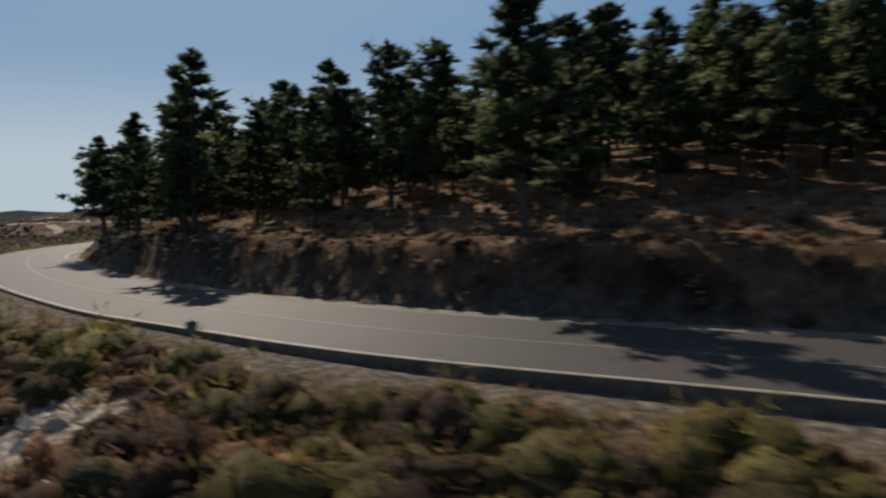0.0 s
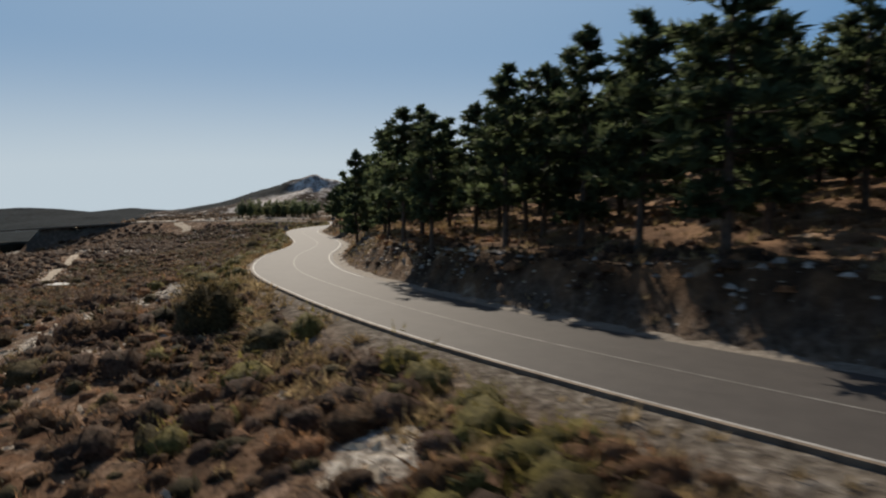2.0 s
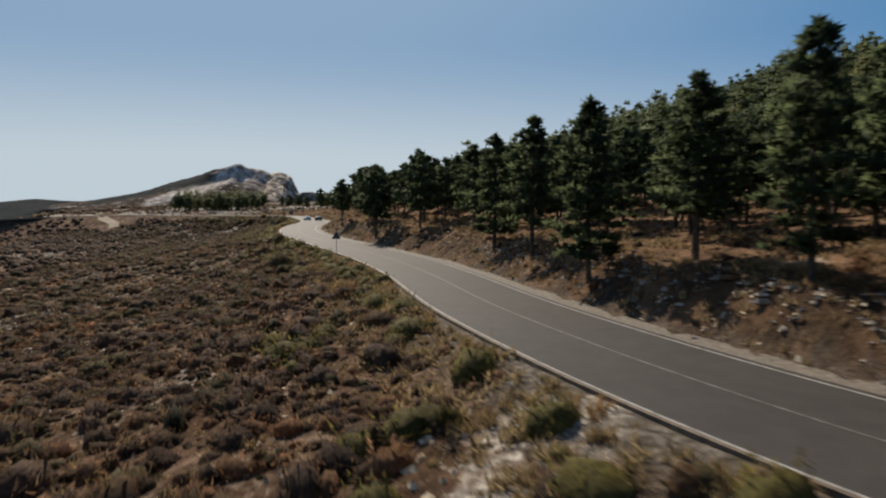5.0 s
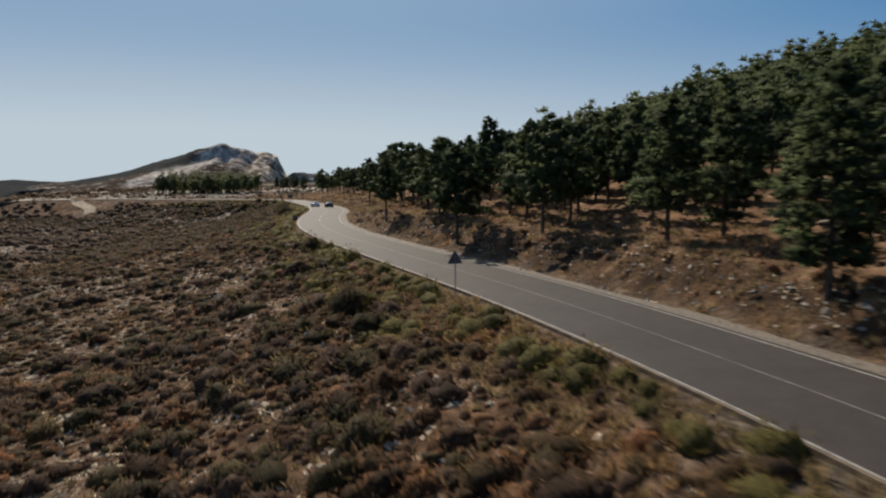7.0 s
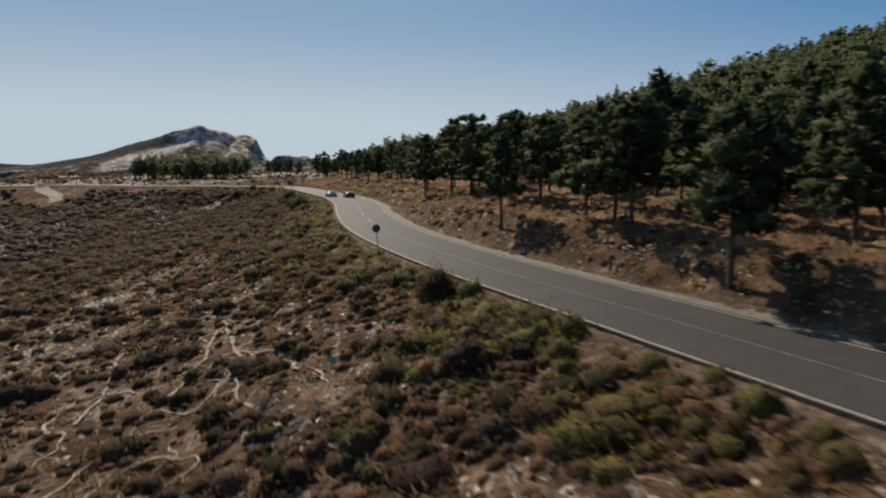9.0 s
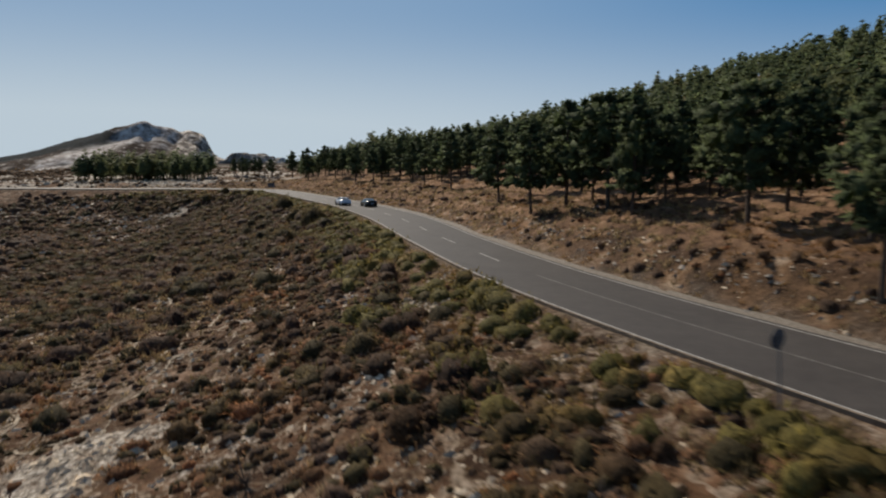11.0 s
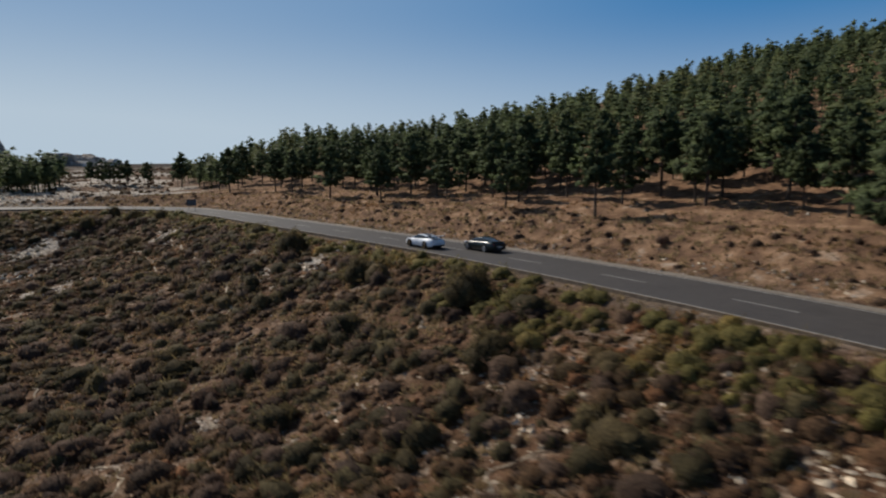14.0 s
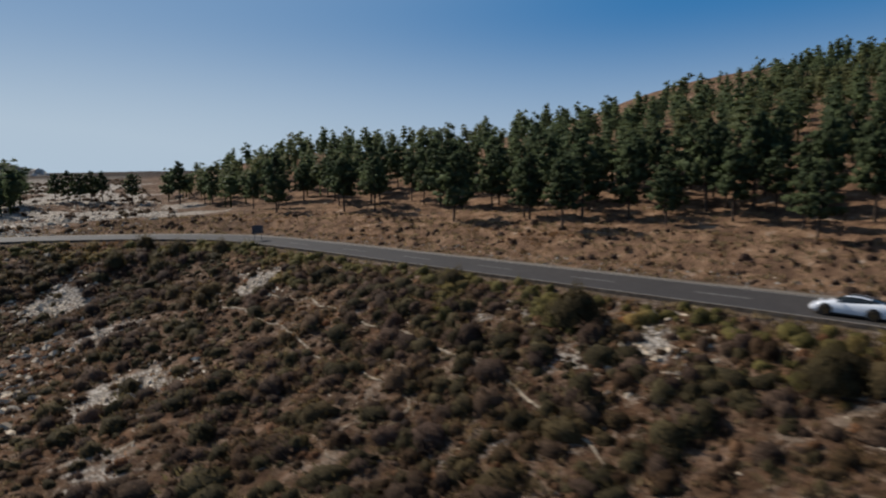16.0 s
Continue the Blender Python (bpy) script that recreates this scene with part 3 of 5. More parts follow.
def leaves_on(at, out, lay, length, width):
    """Leaf triangles at the places at: a share lay of them lie along the plant's surface, the rest stand out from it."""
    n = len(at)
    flat = rng.uniform(0, 1, n) < lay
    side = np.cross(out, unit(n))
    side /= np.linalg.norm(side, axis=1)[:, None] + 1e-9
    along = np.cross(out, side)
    way = np.where(flat[:, None], along + out * rng.uniform(-0.1, 0.7, (n, 1)), out + 0.5 * along + (0, 0, 0.3))
    way /= np.linalg.norm(way, axis=1)[:, None]
    L, W = np.broadcast_to(length, n)[:, None], np.broadcast_to(width, n)[:, None]
    foot = at - way * L * 0.4
    v = np.stack([foot - side * W / 2, foot + side * W / 2, foot + way * L], 1).reshape(-1, 3)
    return v, np.arange(3 * n).reshape(n, 3)


def mound(segs, rings, r, tall):
    """A lumpy dome, the dense heart of a shrub."""
    v, f = [(0, 0, tall * rng.uniform(0.9, 1.1))], []
    for k in range(1, rings + 1):
        a = math.pi / 2 * k / rings
        for q in range(segs):
            w = 2 * math.pi * (q + 0.5 * (k % 2)) / segs
            u = r * math.sin(a) * rng.uniform(0.68, 1.25)
            v.append((u * math.cos(w), u * math.sin(w), max(-0.08, tall * math.cos(a) * rng.uniform(0.65, 1.25)) if k < rings else -0.08))
    for q in range(segs):
        f.append((0, 1 + q, 1 + (q + 1) % segs))
        for k in range(rings - 1):
            p, p2 = 1 + k * segs + q, 1 + k * segs + (q + 1) % segs
            f += [(p, p + segs, p2 + segs), (p, p2 + segs, p2)]
    return np.array(v), np.array(f)


def bush_shape(n, leaf, width, segs=9, rings=3, lay=0.45, tall=0.78, heart=0.58):
    """A rounded shrub of radius about 1: a lumpy heart, all over it short leaves."""
    core = mound(segs, rings, heart, tall * (heart + 0.10))
    w = unit(n, 1) + (0, 0, -0.05)
    w /= np.linalg.norm(w, axis=1)[:, None]
    lump = 1 + 0.36 * np.sin(w[:, 0] * 4.5 + rng.uniform(0, 6)) * np.sin(w[:, 1] * 4.5 + rng.uniform(0, 6)) + 0.14 * np.sin(w[:, 0] * 9 + rng.uniform(0, 6)) * np.sin(w[:, 1] * 9 + rng.uniform(0, 6))
    at = w * (0.84, 0.84, tall) * lump[:, None] * rng.uniform(0.8, 1.12, n)[:, None]
    at[:, 2] = np.maximum(at[:, 2], 0.02)
    return join(core, leaves_on(at, w, lay, rng.uniform(0.6, 1.4, n) * leaf, width * rng.uniform(0.7, 1.3, n)))


def tuft_shape(n):
    at = rng.normal(size=(n, 3)) * (0.25, 0.25, 0)
    way = rng.normal(size=(n, 3)) * (0.5, 0.5, 0.2) + (0, 0, 1)
    way /= np.linalg.norm(way, axis=1)[:, None]
    return blades(at, way, rng.uniform(0.5, 1.1, n), 0.18)


def rock_shape(seed):
    """An angular stone of eight to twelve faces."""
    r = np.random.default_rng(seed)
    v = np.array([(1, 0, 0), (0.3, 0.9, 0), (-0.8, 0.6, 0), (-0.9, -0.5, 0), (0.35, -0.9, 0), (0.25, 0.2, 1), (-0.35, -0.1, 0.9), (0, 0, -0.8)], float)
    f = np.array([(0, 1, 5), (1, 2, 6), (1, 6, 5), (2, 3, 6), (3, 4, 6), (4, 5, 6), (4, 0, 5), (1, 0, 7), (2, 1, 7), (3, 2, 7), (4, 3, 7), (0, 4, 7)])
    return v * r.uniform(0.65, 1.15, (len(v), 1)) * (1, r.uniform(0.6, 0.9), r.uniform(0.4, 0.65)), f


def facing(v, f, n):
    """Turn each triangle so that its front looks along the plant's own outward direction n."""
    g = np.cross(v[f[:, 1]] - v[f[:, 0]], v[f[:, 2]] - v[f[:, 0]])
    wrong = (g * (n[f[:, 0]] + n[f[:, 1]] + n[f[:, 2]])).sum(1) < 0
    f = f.copy()
    f[wrong] = f[wrong][:, ::-1]
    return f


def outward(v, mid=0.0, flat=1.0):
    """The direction out of a rounded plant whose heart lies at height mid, at each of its points."""
    n = (v - (0, 0, mid)) * (1, 1, flat) + (0, 0, 0.12)
    return n / (np.linalg.norm(n, axis=1)[:, None] + 1e-6)


def half_soft(v, f, out, share=0.55):
    """Outward directions mixed with those of the plant's own facets."""
    own = np.zeros_like(v)
    g = np.cross(v[f[:, 1]] - v[f[:, 0]], v[f[:, 2]] - v[f[:, 0]])
    for k in range(3):
        np.add.at(own, f[:, k], g)
    own /= np.linalg.norm(own, axis=1)[:, None] + 1e-9
    n = out * share + own * (1 - share)
    return n / (np.linalg.norm(n, axis=1)[:, None] + 1e-9)


def sown(name, shapes, places, mat, label, category, soft=None):
    """One object of many plants or stones: places are rows of x, y, size; soft: height and flatness of the heart of a leafy plant."""
    places = np.asarray(places, float)
    z = height(places[:, 0], places[:, 1])
    kind = rng.integers(0, len(shapes), len(places))
    vs, fs, ns, k = [], [], [], 0
    for j, (v, f) in enumerate(shapes):
        if soft:
            out = outward(v, *soft)
            f = facing(v, f, out)
            out = half_soft(v, f, out)
        p, zz = places[kind == j], z[kind == j]
        n = len(p)
        if not n:
            continue
        a = rng.uniform(0, 2 * np.pi, n)
        ca, sa = np.cos(a)[:, None], np.sin(a)[:, None]
        sx, sz = p[:, 2:3] * rng.uniform(0.85, 1.15, (n, 1)), p[:, 2:3] * rng.uniform(0.75, 1.2, (n, 1))
        V = np.empty((n, len(v), 3))
        long = rng.uniform(0.68, 1.45, (n, 1))
        V[..., 0] = (v[:, 0] * long * ca - v[:, 1] / long * sa) * sx + p[:, 0:1]
        V[..., 1] = (v[:, 0] * long * sa + v[:, 1] / long * ca) * sx + p[:, 1:2]
        V[..., 2] = v[:, 2] * sz + zz[:, None] - 0.03
        if soft:
            N = np.empty_like(V)
            N[..., 0], N[..., 1], N[..., 2] = out[:, 0] * ca - out[:, 1] * sa, out[:, 0] * sa + out[:, 1] * ca, out[:, 2]
            ns.append(N.reshape(-1, 3))
        vs.append(V.reshape(-1, 3))
        fs.append((f[None] + (np.arange(n) * len(v))[:, None, None] + k).reshape(-1, 3))
        k += n * len(v)
    me = mesh_of(name, np.vstack(vs), np.vstack(fs), mat, mat not in (M_STONE, M_RUBBLE))
    if soft:
        me.normals_split_custom_set_from_vertices(np.vstack(ns))
    return tagged(new(name, me), label, category, kind="stuff")


def scatter(n, lo, hi, ylo, yhi, keep=None):
    """Random places between lo and hi metres off the road's edge (minus: downhill side)."""
    out = np.empty((0, 2))
    while len(out) < n:
        i = rng.integers(0, len(LINE) - 1, n * 3)
        i = i[rng.uniform(0, 1, len(i)) < np.linalg.norm(LINE[i + 1, :2] - LINE[i, :2], axis=1) / 4.0]
        t = rng.uniform(0, 1, (len(i), 1))
        base = LINE[i] * (1 - t) + LINE[i + 1] * t
        o = rng.uniform(lo, hi, len(i))
        o = np.where(o < 0, o - base[:, 3] - 0.45, o + base[:, 3] + 0.3)
        p = base[:, :2] + RIGHT[i] * o[:, None]
        ok = (p[:, 1] > ylo) & (p[:, 1] < yhi)
        p, o = p[ok], o[ok]
        d, _, w = beside(p[:, 0], p[:, 1])
        ok = (np.sign(d) == np.sign(o)) & (np.abs(d) > w + min(abs(lo), abs(hi)) + 0.45) & (np.abs(d - o) < 1.5 + 0.1 * np.abs(o))
        p = p[ok]
        if keep is not None and len(p):
            p = p[rng.uniform(0, 1, len(p)) < keep(p[:, 0], p[:, 1])]
        out = np.vstack([out, p])
    return out[:n]


def sizes(p, lo, hi, power=1.6):
    return np.c_[p, lo + (hi - lo) * rng.uniform(0, 1, len(p)) ** power]


def off_stones(x, y):
    """Few plants on the trail and the stony patches."""
    k = np.maximum(near_line(x, y, TRAIL, 4.2), near_line(x, y, [(-39.6, 53), (-38.9, 47)], 2.2))
    for sx, sy, sr in STONY:
        k = np.maximum(k, smooth(sr, sr * 0.3, np.hypot(x - sx, y - sy) + 0.7 * sr * lumps(x, y, 3.4, 9)))
    k = np.maximum(k, np.maximum(near_line(x, y, TRACK, 3.2), near_line(x, y, DIRT_ROAD, 10.0)))
    return 1 - 0.93 * k


def stone_streaks(x, y):
    """Where white stones lie in streaks across the far part of the heath."""
    k = smooth(0.0, 0.22, 0.5 * lumps(x * 0.6 + y * 0.35, y * 0.8 - 0.3 * x, 6.5, 85) + 0.55 * lumps(x, y, 24, 86) + 0.08)
    return k * smooth(-192, -175, x) * smooth(-124, -134, x) * smooth(198, 212, y) * smooth(318, 306, y)


def off_verge(x, y):
    """Next to nothing grows on the gravel verge of the first bend."""
    return 1 - 0.93 * smooth(50, 40, y) * smooth(-5.0, -4.3, beside(x, y)[0])


def flecky(x, y):
    """Stony gaps between the cushions of the middle slope."""
    return smooth(0.05, 0.3, 0.7 * lumps(x, y, 1.7, 28) + 0.45 * lumps(x, y, 6.0, 29)) * smooth(84, 92, y) * smooth(235, 205, y)


def clumped(x, y):
    return off_stones(x, y) * off_rills(x, y) * off_verge(x, y) * (1 - 0.85 * stone_streaks(x, y)) * (1 - 0.6 * flecky(x, y)) * (0.07 + 0.93 * smooth(-0.26, 0.24, 0.5 * lumps(x, y, 8.5, 20) + 0.7 * lumps(x, y, 2.1, 21) + 0.08 + 0.22 * smooth(175, 215, y)))


def covered(x, y):
    """Cushions grow nearly everywhere but along the bare rills."""
    return off_stones(x, y) * off_rills(x, y) * off_verge(x, y) * (1 - 0.65 * flecky(x, y)) * (1 - 0.6 * smooth(0.12, 0.05, np.abs(lumps(x, y, 4.3, 24) * 0.7 + lumps(x, y, 1.9, 25) * 0.4)))


SHRUB = [bush_shape(50, 0.30, 0.08, 8, 3, 0.30, 0.78, 0.70) for _ in range(10)]
SHRUB_FAR = [bush_shape(16, 0.42, 0.12, 6, 2, 0.3, 0.75, 0.70) for _ in range(8)]
SHRUB_LOW = [bush_shape(10, 0.5, 0.13, 5, 2, 0.3, 0.7, 0.72) for _ in range(10)]
SHRUB_DOT = [bush_shape(6, 0.5, 0.2, 5, 2, 0.4, 0.8, 0.78) for _ in range(6)]
TUFT = [tuft_shape(14) for _ in range(4)]
BARE = [blades(np.zeros((34, 3)), (lambda w: w / np.linalg.norm(w, axis=1)[:, None])(rng.normal(size=(34, 3)) * (0.6, 0.6, 0.25) + (0, 0, 0.8)), rng.uniform(0.6, 1.1, 34), 0.03) for _ in range(3)]
ROCKS = [rock_shape(i) for i in range(6)]

sown("heath_shrubs", SHRUB, sizes(scatter(3600, -50, -2.0, -8, 318, clumped), 0.32, 1.15, 2.0), M_HEATH, "low brown heath shrubs on the slope", "shrubs", soft=(0.05, 1.2))
sown("grey_shrubs", SHRUB, sizes(scatter(2300, -50, -2.0, -8, 318, clumped), 0.32, 1.25, 2.2), M_GREYBUSH, "grey-brown half-bare shrubs on the slope", "shrubs", soft=(0.05, 1.2))
sown("olive_shrubs", SHRUB, np.vstack([sizes(scatter(1700, -55, -3.0, 180, 318, clumped), 0.3, 1.1, 2.0), sizes(scatter(350, -40, -3.0, 90, 190, clumped), 0.4, 1.1)]), M_DARKBUSH, "dull olive-brown shrubs crowding the slope", "shrubs", soft=(0.05, 1.2))
sown("bend_shrubs", SHRUB, sizes(scatter(1250, -28, -1.5, -5, 105, lambda x, y: off_stones(x, y) * off_verge(x, y)), 0.3, 1.0, 2.0), M_GREYBUSH, "grey-brown shrubs crowding the slope below the first bend", "shrubs", soft=(0.05, 1.2))
sown("rust_shrubs", SHRUB, sizes(scatter(1700, -42, -1.5, -8, 210, clumped), 0.3, 0.85), M_RUST, "rust-brown dry shrubs on the slope", "shrubs", soft=(0.05, 1.2))
for cover, count, hue, tint in (("low_heath", 13000, M_HEATH, "low brown heath cushions covering the slope"), ("rust_heath", 8000, M_RUST, "low rust-coloured heath cushions"),
                                ("olive_heath", 7000, M_DARKBUSH, "low olive cushions among the heath"), ("grey_heath", 6000, M_GREYBUSH, "low grey twiggy cushions among the heath")):
    sown(cover, SHRUB_LOW, np.vstack([sizes(scatter(count * 2 // 3, -30, -0.8, -8, 318, covered), 0.16, 0.60, 1.8), sizes(scatter(count // 3, -55, -30, -8, 318, covered), 0.25, 0.70, 1.8), sizes(scatter(count // 4, -45, -3, 85, 205, covered), 0.16, 0.55, 1.8)]), hue, tint, "heath", soft=(0.05, 1.2))
for tall_kind, hue, tint in (("large_shrubs", M_GREYBUSH, "large grey-brown shrubs standing above the heath"), ("large_scrub", M_DARKBUSH, "large dull olive shrubs standing above the heath")):
    sown(tall_kind, SHRUB, np.vstack([sizes(scatter(720, -48, -4.0, 165, 318, clumped), 0.7, 1.75, 1.6), sizes(scatter(170, -40, -4.0, 20, 165, clumped), 0.7, 1.4, 2.0)]), hue, tint, "shrubs", soft=(0.05, 1.2))
sown("dark_scrub", SHRUB, sizes(scatter(1600, -50, -2.5, -5, 318, clumped), 0.4, 1.35, 2.2), M_DARKBUSH, "dark olive scrub bushes among the heath", "shrubs", soft=(0.05, 1.2))
sown("broom_bushes", SHRUB, sizes(scatter(850, -7.0, -0.8, -5, 318, lambda x, y: off_stones(x, y) * off_verge(x, y) * (1 - 0.75 * smooth(24, 36, y) * smooth(85, 60, y)) * smooth(-0.3, 0.3, lumps(x, y, 4.2, 23))), 0.4, 1.3), M_BROOM, "yellow-green broom bushes below the road kerb", "shrubs", soft=(0.05, 1.2))
row = []
for s_at in np.arange(60, 400, 1.15):
    p, st, rt = at_station(s_at)
    if -5 < p[1] < 316 and rng.uniform() < (0.25 if 34 < p[1] < 75 else 0.85):
        off = -p[3] - 0.5 - rng.uniform(0.5, 2.6) - (0.9 if p[1] < 45 else 0.0)
        row.append((p[0] + rt[0] * off + rng.normal() * 0.2, p[1] + rt[1] * off + rng.normal() * 0.2, rng.uniform(0.55, 1.2)))
BROOM_MESH = []
for v, f in SHRUB:
    out = outward(v, 0.05, 1.2)
    me = mesh_of("broom_bush", v, facing(v, f, out), M_BROOM, True)
    me.normals_split_custom_set_from_vertices(out)
    BROOM_MESH.append(me)
for k, (x, y, size) in enumerate(row):
    ob = tagged(new("broom_bush", BROOM_MESH[k % len(BROOM_MESH)]), "large rounded yellow-green broom bush below the kerb" if size > 0.95 else "rounded yellow-green broom bush below the road kerb", "bush", "broom bushes below the kerb")
    ob.matrix_basis = Matrix.LocRotScale((x, y, float(height([x], [y])[0]) - 0.04), Euler((0, 0, rng.uniform(0, 6.28))), (size * rng.uniform(0.85, 1.15), size * rng.uniform(0.85, 1.15), size * rng.uniform(0.8, 1.15)))
sown("dry_grass", TUFT, np.vstack([sizes(scatter(5200, -36, -0.5, -5, 250, off_stones), 0.2, 0.5), sizes(scatter(3600, -45, -5, 165, 275, lambda x, y: smooth(0.0, 0.3, 0.6 * lumps(x, y, 5.5, 87) + 0.5 * lumps(x, y, 2.0, 88))), 0.25, 0.6), sizes(scatter(5000, -4.5, -0.1, -5, 318, off_verge), 0.15, 0.5), sizes(scatter(1300, -3.8, -0.1, 22, 110, off_verge), 0.25, 0.6)]), M_STRAW, "dry straw-coloured grass tufts between the shrubs", "grass")
sown("far_heath", SHRUB_DOT, sizes(scatter(9000, -172, -46, 20, 420, clumped), 0.8, 1.9), M_GREYBUSH, "far brown heath shrubs across the slope", "shrubs", soft=(0.05, 1.2))
wide = np.c_[rng.uniform(-470, -150, 9500), rng.uniform(40, 350, 9500)]
wide = wide[(near_line(wide[:, 0], wide[:, 1], DIRT_ROAD, 10.0) < 0.2) & (near_line(wide[:, 0], wide[:, 1], TRACK, 5.0) < 0.2)]
wd, _, _ = beside(wide[:, 0], wide[:, 1])
sown("valley_heath", SHRUB_DOT, sizes(wide[(wd < -172) | ((wd < -6) & (wide[:, 0] < -165) & (wide[:, 1] > 250))], 0.9, 2.2), M_GREYBUSH, "brown heath on the far slope below the road", "shrubs", soft=(0.05, 1.2))
flat_land = np.c_[rng.uniform(-760, -250, 5200), rng.uniform(320, 900, 5200)]
sown("plain_heath", SHRUB_DOT, sizes(flat_land[(beside(flat_land[:, 0], flat_land[:, 1])[0] ** 2 > 36) & (flat_land[:, 0] + 0.72 * flat_land[:, 1] > -40)], 1.2, 3.4), M_HEATH, "brown scrub across the plain below the mountain", "shrubs", soft=(0.05, 1.2))
sown("bare_shrubs", BARE, sizes(scatter(700, -45, -2, -5, 318, clumped), 0.6, 1.3), M_TWIG, "bare grey twiggy shrubs among the heath", "shrubs")
north = np.c_[rng.uniform(-290, -112, 4200), rng.uniform(318, 560, 4200)]
nd, _, nw = beside(north[:, 0], north[:, 1])
sown("north_heath", SHRUB_DOT, sizes(north[(nd > nw + 2.5) & ((north[:, 0] < -165) | (north[:, 1] > 392) | (rng.uniform(0, 1, len(north)) < 0.45))], 0.4, 1.2), M_HEATH, "brown heath beyond the bend of the road", "shrubs", soft=(0.05, 1.2))
sown("bank_grass", TUFT, np.vstack([sizes(scatter(7000, 0.8, 24, 8, 330), 0.18, 0.5), sizes(scatter(8000, 0.9, 13, 60, 330), 0.18, 0.5)]), M_STRAW, "dry grass tufts on the road bank", "grass")
sown("bank_scrub", SHRUB, np.vstack([sizes(scatter(650, 0.8, 14, 8, 330), 0.15, 0.55), sizes(scatter(500, 1.5, 12, 150, 330), 0.2, 0.7, 2.0), sizes(scatter(260, 1.2, 6, 5, 60), 0.2, 0.5)]), M_GREYBUSH, "small grey-brown shrubs on the road bank", "shrubs", soft=(0.05, 1.2))


def stony_places(n):
    out = []
    for sx, sy, sr in STONY:
        m = int(n * sr * sr / 250)
        a, r = rng.uniform(0, 2 * np.pi, m), sr * 1.3 * rng.uniform(0, 1, m) ** 0.8
        out.append(np.c_[sx + r * np.cos(a), sy + r * np.sin(a)])
    return np.vstack(out)


def on_trail(x, y):
    return near_line(x, y, TRAIL, 3.8)


sown("slope_stones", ROCKS, np.vstack([sizes(stony_places(3200), 0.08, 0.44, 2.0), sizes(scatter(1500, -16, -3, 28, 70, on_trail), 0.04, 0.30, 3.5), sizes(scatter(3600, -48, -1.5, -5, 318), 0.05, 0.30, 3), sizes(scatter(5600, -34, -1.5, 30, 200), 0.05, 0.30, 2.2), sizes(scatter(9500, -48, -5, 86, 225, flecky), 0.08, 0.30, 1.7), sizes(scatter(6500, -55, -4, 85, 205, lambda x, y: smooth(0.0, 0.4, lumps(x + 0.4 * y, y * 0.6, 6.0, 26) + 0.4 * lumps(x, y, 2.1, 27))), 0.06, 0.36, 2.0)]), M_STONE, "pale quartzite stones strewn over the slope", "stones")
sown("bank_rubble", ROCKS, np.vstack([sizes(scatter(600, 0.5, 3.0, 46, 68), 0.04, 0.2, 2.4), sizes(scatter(2200, 0.5, 4.2, 85, 210), 0.05, 0.22, 2.2), sizes(scatter(900, 0.5, 5.0, 165, 330), 0.05, 0.22, 2.4), sizes(scatter(160, 0.6, 2.4, 8, 44), 0.04, 0.16, 2.4)]), M_STONE, "white broken stones at the foot of the bank", "stones")
sown("bank_heather", SHRUB_FAR, np.vstack([sizes(scatter(1500, 1.6, 16, 6, 130), 0.15, 0.5, 2.0), sizes(scatter(900, 1.6, 14, 130, 330), 0.12, 0.4, 2.0)]), M_RUST, "low rust-brown plants on the road bank", "shrubs", soft=(0.05, 1.2))
sown("bank_stones", ROCKS, np.vstack([sizes(scatter(3600, 0.35, 3.4, 30, 330), 0.05, 0.32, 2.5), sizes(scatter(420, 1.0, 4.0, 60, 100), 0.06, 0.3, 2.5), sizes(scatter(500, 2, 22, 8, 330), 0.06, 0.35, 3)]), M_RUBBLE, "pale rubble along the foot of the bank", "stones")


stone_field = np.c_[rng.uniform(-290, -100, 12000), rng.uniform(215, 400, 12000)]
fd, _, fw = beside(stone_field[:, 0], stone_field[:, 1])
stone_field = stone_field[(lumps(stone_field[:, 0] * 0.7 + stone_field[:, 1] * 0.7, stone_field[:, 1] * 0.45, 13, 81) * 0.6 + lumps(stone_field[:, 0], stone_field[:, 1], 34, 82) * 0.6 > 0.28) & (np.abs(fd) > fw + 4) & (fd < 40) & ((fd < -52) | (stone_field[:, 1] > 325))]
streaks = np.c_[rng.uniform(-195, -122, 7500), rng.uniform(196, 320, 7500)]
streaks = streaks[(rng.uniform(0, 1, len(streaks)) < stone_streaks(streaks[:, 0], streaks[:, 1])) & (beside(streaks[:, 0], streaks[:, 1])[0] < -6)]
wall_line = np.c_[np.linspace(-166, -140, 110), np.linspace(246, 244, 110)] + rng.normal(size=(110, 2)) * 0.25
rubble = np.c_[rng.uniform(-165, -112, 3000), rng.uniform(324, 392, 3000)]
rd, _, rw = beside(rubble[:, 0], rubble[:, 1])
rubble = rubble[(rd > rw + 1.5) & (lumps(rubble[:, 0], rubble[:, 1], 7.0, 83) + 0.6 * lumps(rubble[:, 0], rubble[:, 1], 2.4, 84) > -0.1)]
sown("far_stones", ROCKS, np.vstack([sizes(stone_field, 0.25, 1.2, 2.5), sizes(rubble, 0.12, 0.65, 2.4), sizes(streaks, 0.25, 0.85, 2.0), sizes(wall_line, 0.4, 0.7)]), M_STONE, "white stones strewn across the far heath", "stones")


